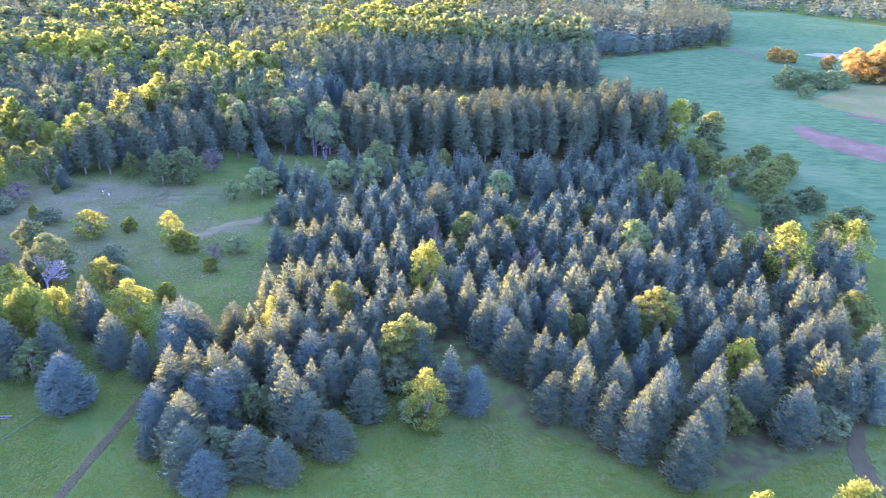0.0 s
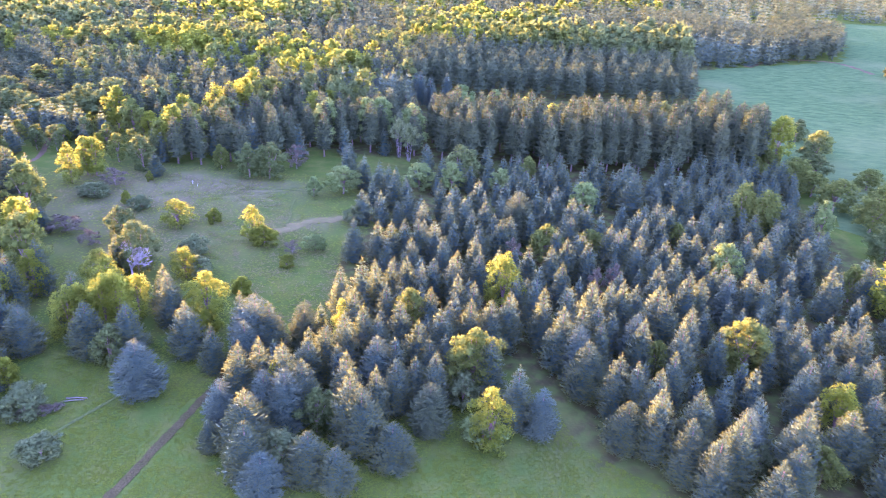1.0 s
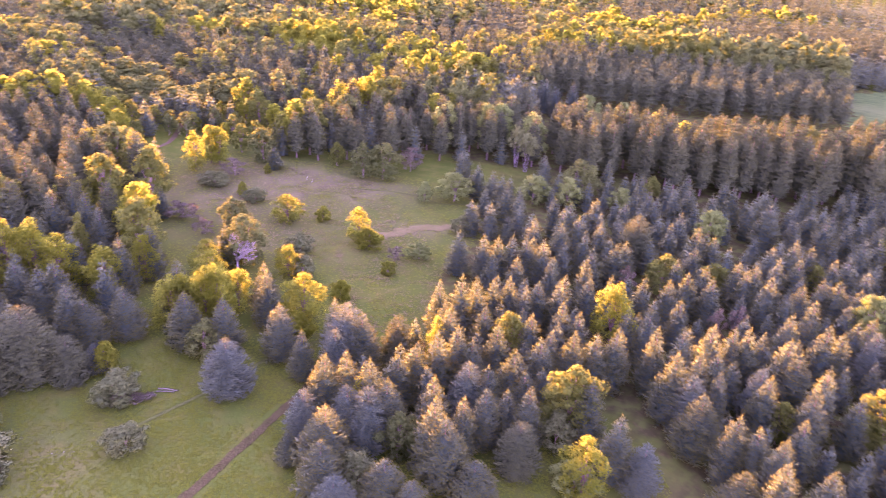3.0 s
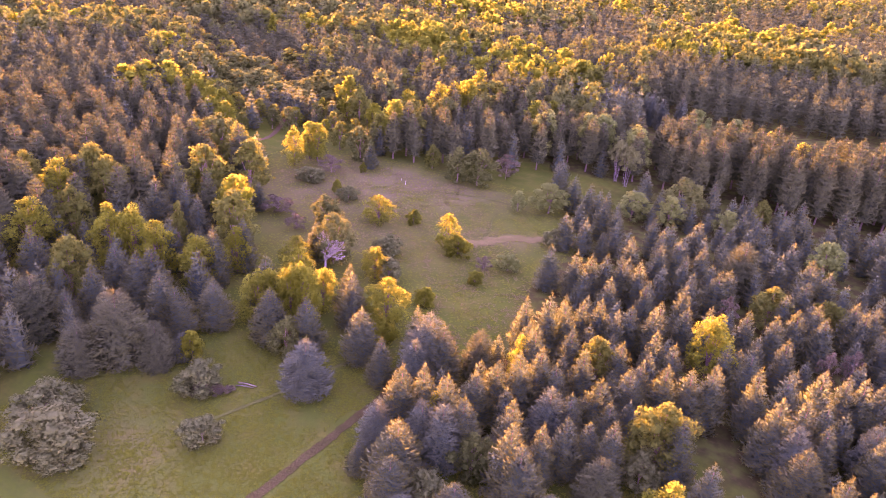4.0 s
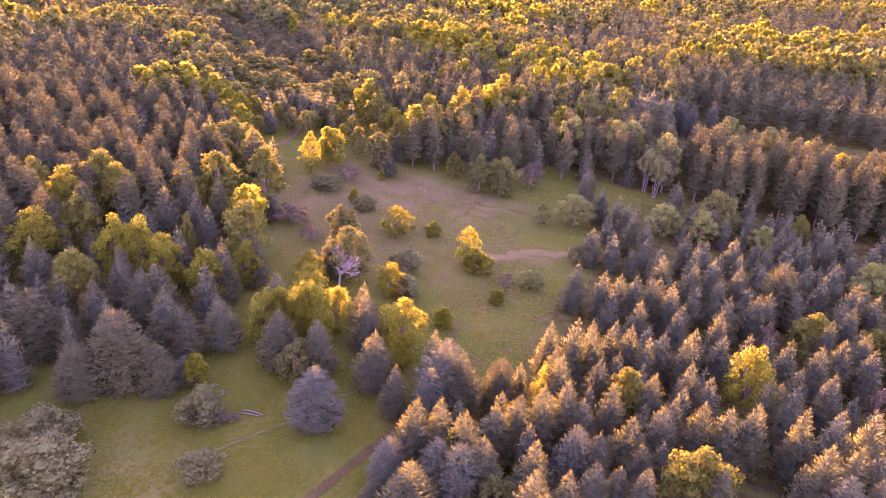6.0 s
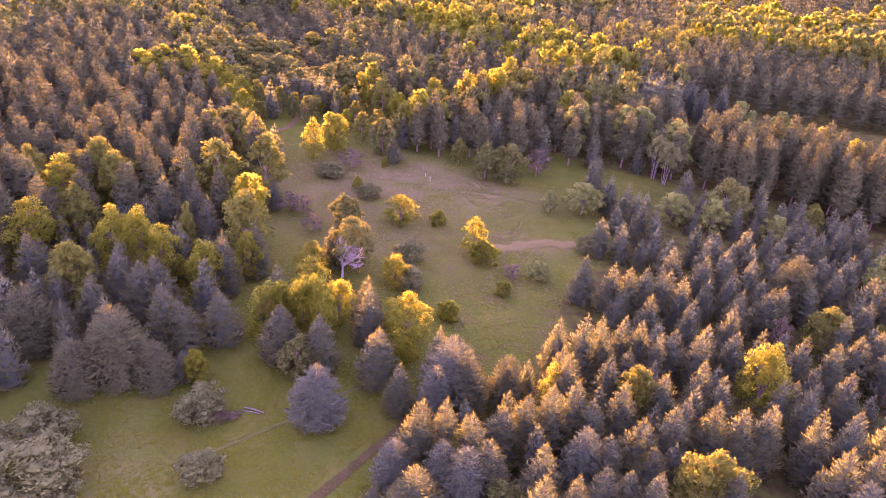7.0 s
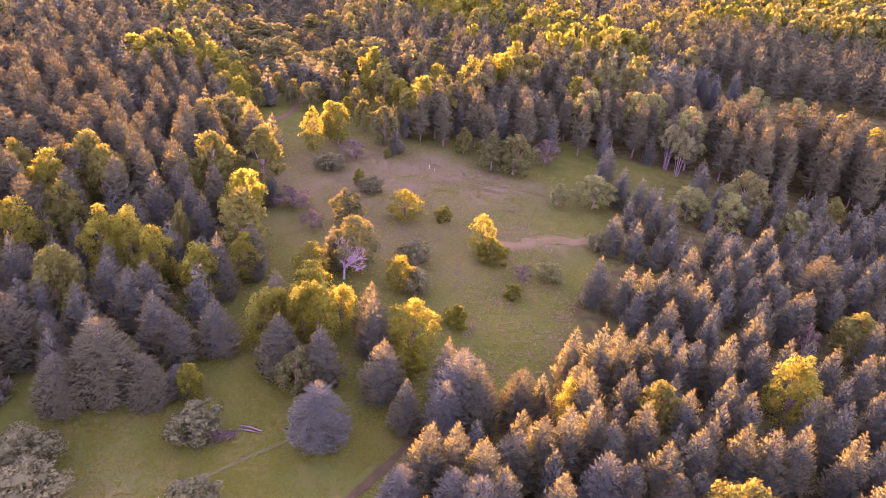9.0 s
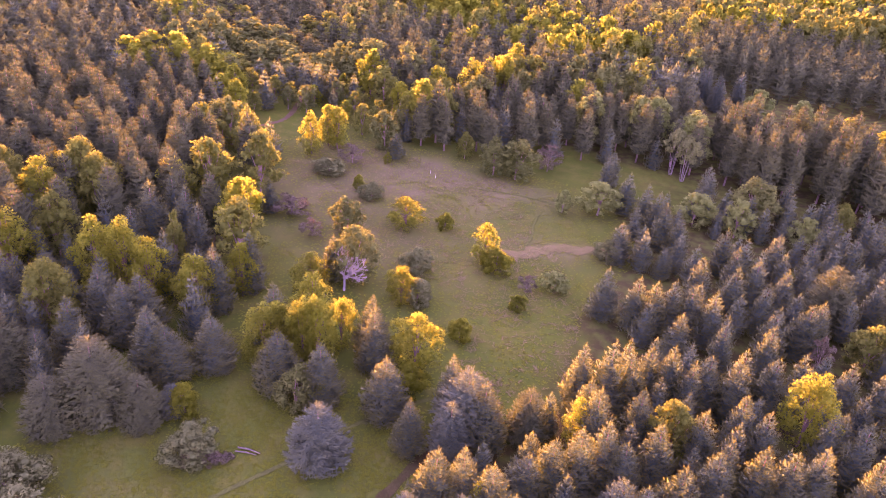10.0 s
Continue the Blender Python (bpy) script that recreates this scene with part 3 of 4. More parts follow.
OLIVES = [kind_of("broadleaf_tree", broad_crown(s, n, 46, lo, na, size, 0.5), broad_stem(s, lo, na), OLIVE_LEAVES, BARK, "olive-green broadleaf tree with a rounded crown") for s, lo, na, n, size in ((54, 0.0, 1.1, 8000, 0.0165), (55, 0.0, 1.05, 8000, 0.0165), (51, 0.0, 1.0, 3400, 0.024), (52, 0.02, 1.0, 3400, 0.024))]
LIGHT_BROADS = [kind_of("broadleaf_tree", broad_crown(s, 1900, 34, lo, na, 0.029, 0.5), broad_stem(s, lo, na), material, BARK, label) for s, lo, na, material, label in (
    (35, .12, 1.0, LEAVES, "green broadleaf tree in the mixed wood"), (36, .12, .95, LEAVES, "green broadleaf tree in the mixed wood"), (44, .12, 1.0, SUNLIT_LEAVES, "broadleaf tree in the mixed wood, sunlight put into its leaf colour"), (53, .12, 1.0, OLIVE_LEAVES, "olive-green broadleaf tree in the mixed wood"))]
BUSHES = [kind_of("shrub", broad_crown(s, 7600, 46, 0.0, 1.12, 0.0185, 0.5, 1.1), broad_stem(s, 0.06, 1.1, 0.014), material, BARK, "rounded green shrub in the meadow", "shrub") for s, material in ((61, WILLOW_LEAVES), (62, WILLOW_LEAVES))]
# shrubs in the sun, lightened and yellowed through the same leaf colour
SUNLIT_BUSHES = [kind_of("shrub", broad_crown(s, 4600, 28, 0.0, 1.1, 0.024, 0.55, 1.15), broad_stem(s, 0.08, 1.1, 0.014), SUNLIT_LEAVES, BARK, "rounded shrub with sunlight put into its yellow-green leaf colour", "shrub") for s in (63, 64)]
MAUVES = [kind_of("shrub", broad_crown(s, 2600, 20, 0.08, 1.1, 0.020, 0.4), broad_stem(s, 0.08, 1.1, 0.014, 9), MAUVE_TWIGS, BARK, "twiggy mauve-grey shrub almost without leaves", "shrub") for s in (65, 66)]
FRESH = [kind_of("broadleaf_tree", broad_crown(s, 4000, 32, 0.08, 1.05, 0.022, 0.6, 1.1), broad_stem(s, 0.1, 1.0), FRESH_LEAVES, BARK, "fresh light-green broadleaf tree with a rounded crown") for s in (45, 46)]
WIDE_PINES = [kind_of("pine_tree", wide_pine_crown(s), spruce_stem(), PINE, PINE_BARK, "broad open-grown pine with soft clumped needles") for s in (71, 72)]
PINES = [kind_of("pine_tree", pine_crown(s), pine_stem(s), PINE, PINE_BARK, "tall plantation pine with a bare lower trunk") for s in (81, 82, 83, 84)]
DEAD = kind_of("dead_tree", None, bare_tree(91), BARK, PALE_BARK, "leafless dead tree with pale grey branches")
DEAD.children[0].data.materials[0] = DEAD_BARK
ASPEN = kind_of("aspen_tree", broad_crown(95, 3200, 18, 0.40, 1.0, 0.022), joined([tube([(dx * .3, dy * .3, -0.01), (dx * .7, dy * .7, 0.4), (dx, dy, 0.8)], [.006, .005, .002]) for dx, dy in ((.16, .06), (-.14, .14), (.04, -.18), (-.2, -.06), (.2, -.12), (0, .05), (-.05, -.1), (.1, .16))]), WILLOW_LEAVES, PALE_BARK, "pale-stemmed aspen clump with grey-green leaves")
TREE_KINDS = FINE_SPRUCES + SPRUCES + LIGHT_SPRUCES + BLUES + BROADS + SUNLIT_BROADS + OLIVES + LIGHT_BROADS + FRESH + BUSHES + SUNLIT_BUSHES + MAUVES + WIDE_PINES + PINES + [DEAD, ASPEN]


def spruces(zone, places, kinds=None):
    for k, (x, y, h, r) in enumerate(places):
        pool = kinds or (FINE_SPRUCES if y < 74 else SPRUCES if y < 105 else LIGHT_SPRUCES)
        plant(pool[int(rng.integers(len(pool)))], x, y, h, r * 1.06, 0.27, zone)


def broads(zone, places, kinds):
    for k, (x, y, h, r) in enumerate(places):
        pool = kinds if len(kinds) < 3 else kinds[:2] if y < 88 else kinds[2:]
        plant(pool[int(rng.integers(len(pool)))], x, y, h, r, 0.47, zone)


# ---- trees at their places: x, y, height, spread ----
spruces("spruces of the front cluster", [(-29.1, 44.3, 4, 1.6), (-23.6, 41.5, 7, 2.8), (-17.7, 42.6, 6, 2.6), (-14.5, 41.7, 5.5, 2), (-25.4, 45.3, 8, 3), (-29.3, 51.5, 9, 2.6), (-27.2, 53, 9, 2.4),
    (-24.5, 53.2, 9, 2.6), (-21.9, 52, 8, 2.4), (-15.4, 48.9, 9.5, 2.6), (-13.8, 48, 8.5, 2.6), (-10.2, 46.5, 5.5, 2.6), (-17.4, 53.5, 8.5, 2.6), (-13.7, 52.4, 8, 2),
    (-23.3, 57.6, 7, 2.4), (-21.8, 59.5, 8, 2.4), (-20, 61.6, 9, 2.2), (-20.7, 67, 9.5, 2.4), (-18.5, 63.5, 9, 2.4)])
spruces("blue spruces of the front cluster", [(-21.2, 39.4, 5, 2.3), (-29.9, 48.5, 6, 2), (-25.5, 50.1, 7, 2.2), (-23.1, 49.9, 8, 2.4), (-15.3, 58.7, 8, 2.2)], BLUES)
broads("shrubs of the front cluster", [(-21.1, 43.9, 4.5, 2.2)], BUSHES)
broads("yellow-green trees of the front cluster", [(-25.4, 52.5, 6.5, 1.5), (-22.2, 66.9, 7.5, 1.5)], SUNLIT_BROADS)
broads("olive-green trees of the front cluster", [(-19.5, 49.8, 6, 2.2)], OLIVES)
spruces("spruces of the meadow edge", [(-24.7, 73.8, 9, 2.2), (-22.2, 74.4, 10, 2.4), (-22.3, 69.2, 8.5, 2), (-20.4, 76.3, 8.5, 2.2), (-16.4, 63.2, 8, 2), (-35.3, 64.7, 8, 2), (-35.6, 57.5, 7, 2),
    (-40.6, 60.5, 8, 2.6), (-45.8, 65.7, 8.5, 2.4), (-30.3, 62.6, 8, 2.6)])
broads("broad pines of the meadow edge", [(-27, 65.6, 7.2, 2.7)], WIDE_PINES)
spruces("blue spruces of the meadow edge", [(-32.3, 62.6, 9, 3.2), (-32.2, 59.4, 7, 2)], BLUES)
broads("yellow-green trees of the meadow edge", [(-42.4, 68.7, 7.5, 3.2)], SUNLIT_BROADS)
broads("bright shrubs of the meadow edge", [(-40.5, 65.3, 4, 2), (-41.2, 76.9, 3, 1.6)], SUNLIT_BUSHES)
spruces("spruces of the middle plantation", [(-17.5, 70.9, 8.5, 2.2), (-14.4, 66.4, 9, 2.4), (-11.7, 70.9, 8.5, 2.2), (-14.8, 79, 8, 1.8), (-11.4, 62.7, 8.5, 2.4), (-13.4, 59.8, 7.5, 2), (-9.5, 61.1, 7, 2.2),
    (-12.2, 55.5, 7.5, 2), (-10.3, 56.9, 7, 1.8), (-8.1, 56.9, 8, 2.2), (-9, 75.6, 8.5, 2), (-10.6, 81.4, 8.5, 2), (-6.6, 75, 8, 2), (-8.8, 69.5, 8, 1.8), (-9.1, 66.7, 8.5, 2.4),
    (-6, 68.6, 9, 2.2), (-2.3, 60.2, 8.5, 2.2), (1.5, 55.6, 8.5, 2.2), (-3.5, 70.1, 8.5, 2.2), (-1.7, 71.6, 9, 2), (-1.2, 78.6, 8, 2), (-0.4, 89.2, 8, 1.8),
    (1.5, 77.9, 9, 2.2), (3, 72.8, 9.5, 2.2)])
spruces("spruces of the middle plantation", [(5.9, 75.1, 9, 2), (5.5, 68.2, 9.5, 2.4), (4.9, 84.3, 8, 2), (8.4, 76.6, 9.5, 2.4)])
broads("green trees of the middle plantation", [(-14.2, 71.4, 8, 2.6), (-4.3, 61.2, 9.5, 3.6)], BROADS)
broads("broad pines of the middle plantation", [(-7.7, 52.7, 6.6, 2.9)], WIDE_PINES)
broads("shrubs of the middle plantation", [(-4.9, 58.4, 4.5, 2)], BUSHES)
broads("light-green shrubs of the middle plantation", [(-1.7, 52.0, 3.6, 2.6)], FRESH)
broads("yellow-green trees of the middle plantation", [(-0.8, 51.2, 8.2, 2.4), (-3.3, 81.8, 10, 2.8)], SUNLIT_BROADS)
spruces("blue spruces of the middle plantation", [(4.1, 55.2, 6.5, 2)], BLUES)
spruces("spruces of the right plantation", [(11.3, 78.8, 8.5, 2), (13.2, 79.4, 8.5, 2), (8, 70.4, 9, 2.4), (10, 71.4, 9, 2), (8.8, 63.5, 8, 2.6), (10.2, 68.4, 8, 2), (15.1, 68.8, 9, 2.4), (17.3, 77.4, 9.5, 2.4),
    (18.4, 75.7, 9, 2.6), (22, 83.1, 9.5, 2.4), (23.7, 84, 8.5, 2), (21.1, 72.1, 10, 2.2), (19.6, 68.5, 9.5, 2.4), (12.2, 60.3, 9, 2.2), (14.3, 60.1, 8.5, 2.2),
    (18.5, 63.2, 8.5, 2), (18, 86.3, 8.5, 2), (21, 91, 9, 2.2), (24.4, 70.7, 8.5, 2), (30.9, 86.8, 9.5, 2.4), (32.5, 85.4, 9, 2), (28.2, 91, 8, 2), (26.3, 89.4, 8, 2)])
spruces("blue spruces of the right plantation", [(7.7, 66.6, 8, 2.2), (14.7, 71.9, 8, 2), (28.3, 87.1, 8, 2)], BLUES)
broads("green trees of the right plantation", [(17.3, 69.5, 6, 2), (28.3, 73.7, 8.5, 3.6)], BROADS)
broads("mauve shrubs of the right plantation", [(12.6, 91.3, 6, 1.4), (9.9, 88.9, 6, 1.2)], MAUVES)
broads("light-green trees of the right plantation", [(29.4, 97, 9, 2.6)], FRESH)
spruces("spruces of the right plantation edge", [(13.3, 55.3, 6.5, 2.4), (16.4, 54.3, 9.5, 2.2), (20.1, 55.2, 9, 2.2), (19.3, 51.2, 8, 2.8), (21.4, 48.7, 8.5, 2.4), (23.2, 50.8, 9.5, 2.4), (16.1, 58.3, 9, 2.2),
    (34.9, 75.5, 8.5, 2), (34.3, 71.5, 8, 2), (42.9, 91.9, 9, 2.2), (39.8, 75.8, 8.5, 2.2), (41.3, 74.2, 9, 2.2), (40.2, 65.8, 9, 2.2), (38.2, 67.1, 8.5, 2),
    (33.1, 64.5, 9, 2.2), (36.3, 68.5, 8, 2), (49.1, 95.8, 9, 2), (49.9, 83.2, 9, 2.4), (48.9, 77.1, 10, 2.4), (51.1, 77.7, 10, 2.4), (46.9, 68.8, 9, 2), (50.3, 70.6, 9, 2.6),
    (43.5, 65.7, 8.5, 2), (59.7, 90.5, 10, 3)])
spruces("spruces of the right plantation edge", [(60.2, 97.8, 9, 2.6), (52.5, 65.9, 9, 2.2), (44.3, 61.1, 9, 2.4), (44.7, 58.7, 9, 2.6), (46.9, 58, 8.5, 2.4), (39.5, 53.2, 8, 2.8), (38.9, 60.8, 8, 2.2),
    (35.8, 57.2, 8, 2.6), (30, 54, 9.5, 2.4), (26, 45.4, 9, 2.6), (28.9, 49.8, 8, 2.4), (50.4, 60.9, 8, 2.2)])
spruces("blue spruces of the right plantation edge", [(25, 54.5, 8, 2)], BLUES)
broads("green trees of the right plantation edge", [(48.6, 99.2, 7, 2.2), (56.2, 77.2, 7.5, 4), (33, 54.3, 5, 2)], BROADS)
broads("yellow-green trees of the right plantation edge", [(52.6, 93.9, 11, 3.6), (64.8, 98.7, 10, 3), (36.2, 62.3, 8, 2.4), (37.9, 37.4, 9, 2.4)], SUNLIT_BROADS)
broads("shrubs of the right plantation edge", [(44.1, 55.4, 3.5, 2.2), (26.9, 54.2, 4, 1.4)], BUSHES)
broads("bright shrubs of the right plantation edge", [(29.8, 36.2, 8, 2.0)], SUNLIT_BUSHES)
spruces("spruces of the back plantation west", [(-28.7, 92.1, 8, 2.2), (-24.9, 92.3, 8, 2), (-22.6, 92.7, 8, 2.2), (-20.9, 94.3, 8, 2), (-32.5, 108.4, 7, 2.4), (-37.7, 126.8, 8, 2), (-33.2, 123.1, 8, 2),
    (-31, 121.3, 8, 2), (-28.6, 116.8, 8, 2), (-25.7, 115, 7.5, 2), (-25.7, 108, 5.5, 1.6), (-19.7, 102.7, 8, 2), (-18.7, 94.7, 8, 2), (-18.4, 87.8, 8, 2.2),
    (-17.1, 79.9, 8.5, 2), (-21.7, 79.3, 8, 1.8), (-43.4, 132.2, 8, 1.8), (-26.6, 137.8, 8, 1.8), (-14.3, 141.8, 8, 2), (-18.9, 114.6, 8, 2), (-16.1, 112.5, 8, 2),
    (-16.4, 108.7, 8, 2), (-15.2, 102.6, 8, 2.2), (-13.3, 106.7, 8, 2.2)])
spruces("spruces of the back plantation west", [(-12.3, 117.3, 8, 2.2), (-9.6, 106.2, 8, 2), (-11.3, 101.4, 8, 2), (-16, 94.5, 8.5, 2), (-13.6, 88.5, 8.5, 1.8), (-8.9, 91.4, 8, 2), (-9.1, 96.4, 8, 2),
    (-10.4, 84.5, 8, 2), (-13.4, 81.4, 8, 2.2), (-7.6, 85.1, 8, 2), (-19.3, 79.2, 8, 2)])
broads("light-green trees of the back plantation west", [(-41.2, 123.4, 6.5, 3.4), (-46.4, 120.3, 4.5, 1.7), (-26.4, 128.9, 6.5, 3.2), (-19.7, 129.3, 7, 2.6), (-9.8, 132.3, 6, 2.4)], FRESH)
broads("olive-green trees of the back plantation west", [(-18.5, 136.4, 9, 4)], OLIVES)
spruces("spruces of the back plantation", [(-6.9, 135.5, 8, 1.8), (-7.2, 128.3, 8, 1.8), (-4.4, 127.6, 8, 1.8), (-2.8, 124.6, 8, 2), (0.2, 131.4, 8, 2), (1.8, 142.1, 8, 2), (2.5, 133.5, 8, 2), (6.8, 131.5, 8, 2),
    (8.8, 140.9, 8, 2), (10.5, 137.6, 8, 2), (13.2, 131.2, 8, 2), (14.6, 135.5, 8, 2), (-7.7, 120.4, 7, 2), (2.2, 118.3, 8, 2.2), (1.1, 112.7, 8, 2), (4.9, 110.6, 9, 2.6),
    (8, 110.3, 8, 2.2), (5.3, 104, 8, 2.2), (3.2, 97.8, 8, 2), (-6, 99.6, 8, 2.4), (-4.8, 101.3, 8, 2), (11.7, 101.5, 8, 2), (7.3, 97.5, 8, 2), (5.4, 93.5, 8, 2.2)])
spruces("spruces of the back plantation", [(8.5, 93.5, 8, 2.2), (2.8, 90, 8, 2.2), (13.1, 99.2, 8, 2)])
broads("green trees of the back plantation", [(-5, 146.2, 5, 1.5), (1.4, 100.5, 7.5, 3), (9.2, 105.3, 5.5, 2.4)], BROADS)
broads("broad pines of the back plantation", [(-4.1, 109.4, 9.5, 4.4)], WIDE_PINES)
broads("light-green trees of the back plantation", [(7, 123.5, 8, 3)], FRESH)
broads("mauve shrubs of the back plantation", [(-3.4, 96.5, 6, 1.4)], MAUVES)
spruces("spruces of the back plantation east", [(16, 139.2, 8, 2), (16.5, 128, 9.5, 3), (25.3, 147.1, 8.5, 2.2), (23.2, 145, 8, 2), (23.8, 132.8, 8, 2.2), (27.3, 132.8, 8, 2), (25.3, 124.8, 9, 2.4), (30, 146.6, 8, 2),
    (31.8, 144.6, 8, 2), (32, 133.7, 8, 2), (29.2, 127.6, 8, 2.2), (36.4, 150.6, 8, 2), (40.2, 160.9, 8, 2), (38.5, 146.2, 8, 2), (38.8, 141.8, 8, 2), (34.4, 140, 8, 2),
    (34.4, 129.7, 8, 2), (30.6, 119.7, 8, 2.2), (33.3, 122.2, 8, 2.2), (19.6, 111.7, 9, 2.2), (22.2, 113.1, 8, 2), (16.4, 110, 8, 2.2), (14.1, 101.2, 8, 2.2),
    (17.3, 105.5, 8, 2)])
spruces("spruces of the back plantation east", [(20.4, 107.2, 8, 2), (25.4, 109.7, 8, 2), (27.6, 111, 8, 2.2), (15.9, 96.2, 9, 2.4), (20, 96.7, 8.5, 2.2), (23.3, 101.3, 8, 2), (25.2, 100.9, 8.5, 2.2),
    (29.4, 107, 8, 2), (27.6, 99.6, 8, 2)])
broads("green trees of the back plantation east", [(23.9, 112.1, 5.5, 2)], BROADS)
spruces("spruces of the plantation field edge", [(33.5, 104, 8, 2), (36.6, 114.7, 8, 2.4), (39.5, 110.9, 8, 2), (35.3, 100.3, 9, 2.4), (44, 122.1, 8, 2.2), (49.3, 151.9, 8, 2.4), (49, 124.9, 8, 2.4), (45.8, 115.7, 8, 2.2),
    (45.2, 108.4, 8, 2.2), (42.3, 103.3, 8.5, 2.4)])
broads("green trees of the plantation field edge", [(36.7, 125.6, 10, 3), (40.4, 123.5, 10, 2.8), (38.9, 123.5, 7, 3), (53.3, 157.2, 7.5, 4), (50.8, 169.5, 5, 3), (56, 151.1, 6, 3.4), (45.1, 166.1, 6, 3),
    (46.8, 158.2, 5, 2.6)], BROADS)
broads("light-green trees of the plantation field edge", [(50.1, 122.8, 9, 2)], FRESH)
broads("broad pines of the west wood edge", [(-75.1, 41.5, 9, 4), (-63.1, 43.9, 10, 4.6), (-64.8, 39.9, 7, 3.2), (-58.9, 45.4, 6.5, 2.8)], WIDE_PINES)
spruces("spruces of the west wood edge", [(-72, 43.6, 7, 2.2), (-72.4, 47.6, 9, 2.2), (-71.1, 53.2, 9, 2.6), (-70.4, 54.9, 9, 2.8), (-64.3, 51.2, 9, 2.6), (-62.4, 51.8, 7, 2.6), (-59.8, 55.7, 7.5, 2.6),
    (-57.8, 62.6, 9, 2.4), (-51.9, 57.2, 8, 2.6), (-47.1, 58.2, 8, 2.8), (-47.8, 68.2, 8, 2.4)])
spruces("blue spruces of the west wood edge", [(-57.8, 48.1, 4, 1.4), (-41.7, 51.5, 7.6, 2.9)], BLUES)
broads("bright shrubs of the west wood edge", [(-56.7, 48.7, 4.5, 1.6)], SUNLIT_BUSHES)
broads("shrubs of the west wood edge", [(-51.8, 45.2, 4.2, 2.4), (-45, 39.1, 3.2, 2), (-61.1, 33.2, 4.2, 3), (-56.1, 29.9, 5, 4), (-49.7, 80.5, 4, 2), (-53.1, 29.2, 3, 2.4)], BUSHES)
broads("yellow-green trees of the west wood edge", [(-56.5, 59.8, 8, 2.4), (-56.3, 61.8, 8, 2.4), (-53.1, 62.2, 9, 2), (-51.7, 63, 9.5, 2.6), (-55.5, 66.9, 9, 2.6), (-51.8, 67.4, 7, 2), (-51.7, 79.6, 5.5, 2.2)], SUNLIT_BROADS)
broads("olive-green trees of the west wood edge", [(-48.3, 55.8, 6, 2.2)], OLIVES)
plant(DEAD, -59.2, 77.2, 10, 4.6, 0.5, "dead trees in the clearing")
broads("olive-green trees of the clearing", [(-69.9, 91.4, 6, 2.6), (-59.6, 79.7, 9, 3.6), (-63.3, 126.6, 8, 3), (-59.1, 127.8, 8.5, 3.6)], OLIVES)
spruces("spruces of the clearing", [(-62.1, 78.5, 7, 1.8), (-81.5, 120.9, 5.5, 1.9), (-84.6, 83.5, 8, 2.2), (-82.9, 88.5, 6, 1.6), (-68.7, 69.7, 9, 2.2), (-44, 137.2, 7, 2), (-27.8, 140.8, 8, 2)])
broads("yellow-green trees of the clearing", [(-62.5, 74.3, 6, 2.4), (-63.6, 98.1, 5.5, 3), (-68.7, 68.3, 8, 2.2), (-48, 95.3, 7, 2)], SUNLIT_BROADS)
broads("bright shrubs of the clearing", [(-58.6, 102, 3, 1.5), (-78.1, 104.8, 3, 1), (-81.3, 117.9, 2.5, 0.8), (-45.6, 94.6, 4, 2.4), (-38.6, 87.4, 2.5, 1.3)], SUNLIT_BUSHES)
broads("mauve shrubs of the clearing", [(-80.4, 90.5, 3, 3.4), (-86.3, 113.6, 4, 2.4), (-73.1, 87, 3, 2), (-56.1, 135.5, 6, 2.6), (-39.6, 92.3, 3, 1.4)], MAUVES)
broads("shrubs of the clearing", [(-86.7, 107.4, 3, 2.8), (-74.1, 103, 3, 2), (-54.4, 87.1, 4, 2.2), (-34, 108.4, 3.5, 2)], BUSHES)
plant(DEAD, -80.1, 82, 7, 1.2, 0.5, "dead trees in the clearing")
plant(ASPEN, -36.4, 150.6, 10, 2.6, 0.47, "aspens at the wood edge")
plant(ASPEN, -33.6, 148.5, 9.5, 2.4, 0.47, "aspens at the wood edge")
broads("green trees of the clearing", [(-71.6, 130.3, 6, 2), (-5.2, 141.3, 6, 2)], BROADS)
broads("light-green trees of the clearing", [(-36.7, 95.2, 3, 2)], FRESH)
broads("yellow-green trees of the west wood", [(-92.4, 52.9, 11, 4), (-101.7, 63.6, 12, 4), (-82.5, 58, 11, 3), (-79.8, 59.8, 11.5, 3.4), (-75.7, 60.1, 10, 2.6), (-69.8, 62.1, 9, 3.2), (-96, 118.4, 9, 2.6),
    (-93.6, 118.2, 9, 3), (-95.1, 112.2, 9, 2.2)], SUNLIT_BROADS)
broads("green trees of the west wood", [(-109.6, 63.8, 12, 3.5), (-93.3, 59.8, 11, 3.4), (-79.7, 49.5, 10, 3.4), (-102.9, 70.9, 13, 4.2), (-98.4, 69.5, 12, 4), (-79.1, 66.9, 10, 1.6)], BROADS)
spruces("spruces of the west wood", [(-82.6, 72.1, 11, 2.6), (-85.7, 68.8, 12, 2.8), (-87.2, 73.9, 11, 2.2), (-78.6, 70.5, 10, 2.2), (-68.3, 64, 10, 2.2), (-84.9, 64.8, 10, 2.4), (-85.4, 48.1, 10, 2.6),
    (-75.4, 53.3, 9, 2.4)])
broads("olive-green trees of the west wood", [(-87.2, 125.1, 8, 3.4)], OLIVES)

# ---- planted trees between them ----
def free(x, y, gap):
    p = np.array(placed)
    return np.min(np.hypot(p[:, 0] - x, p[:, 1] - y)) > gap


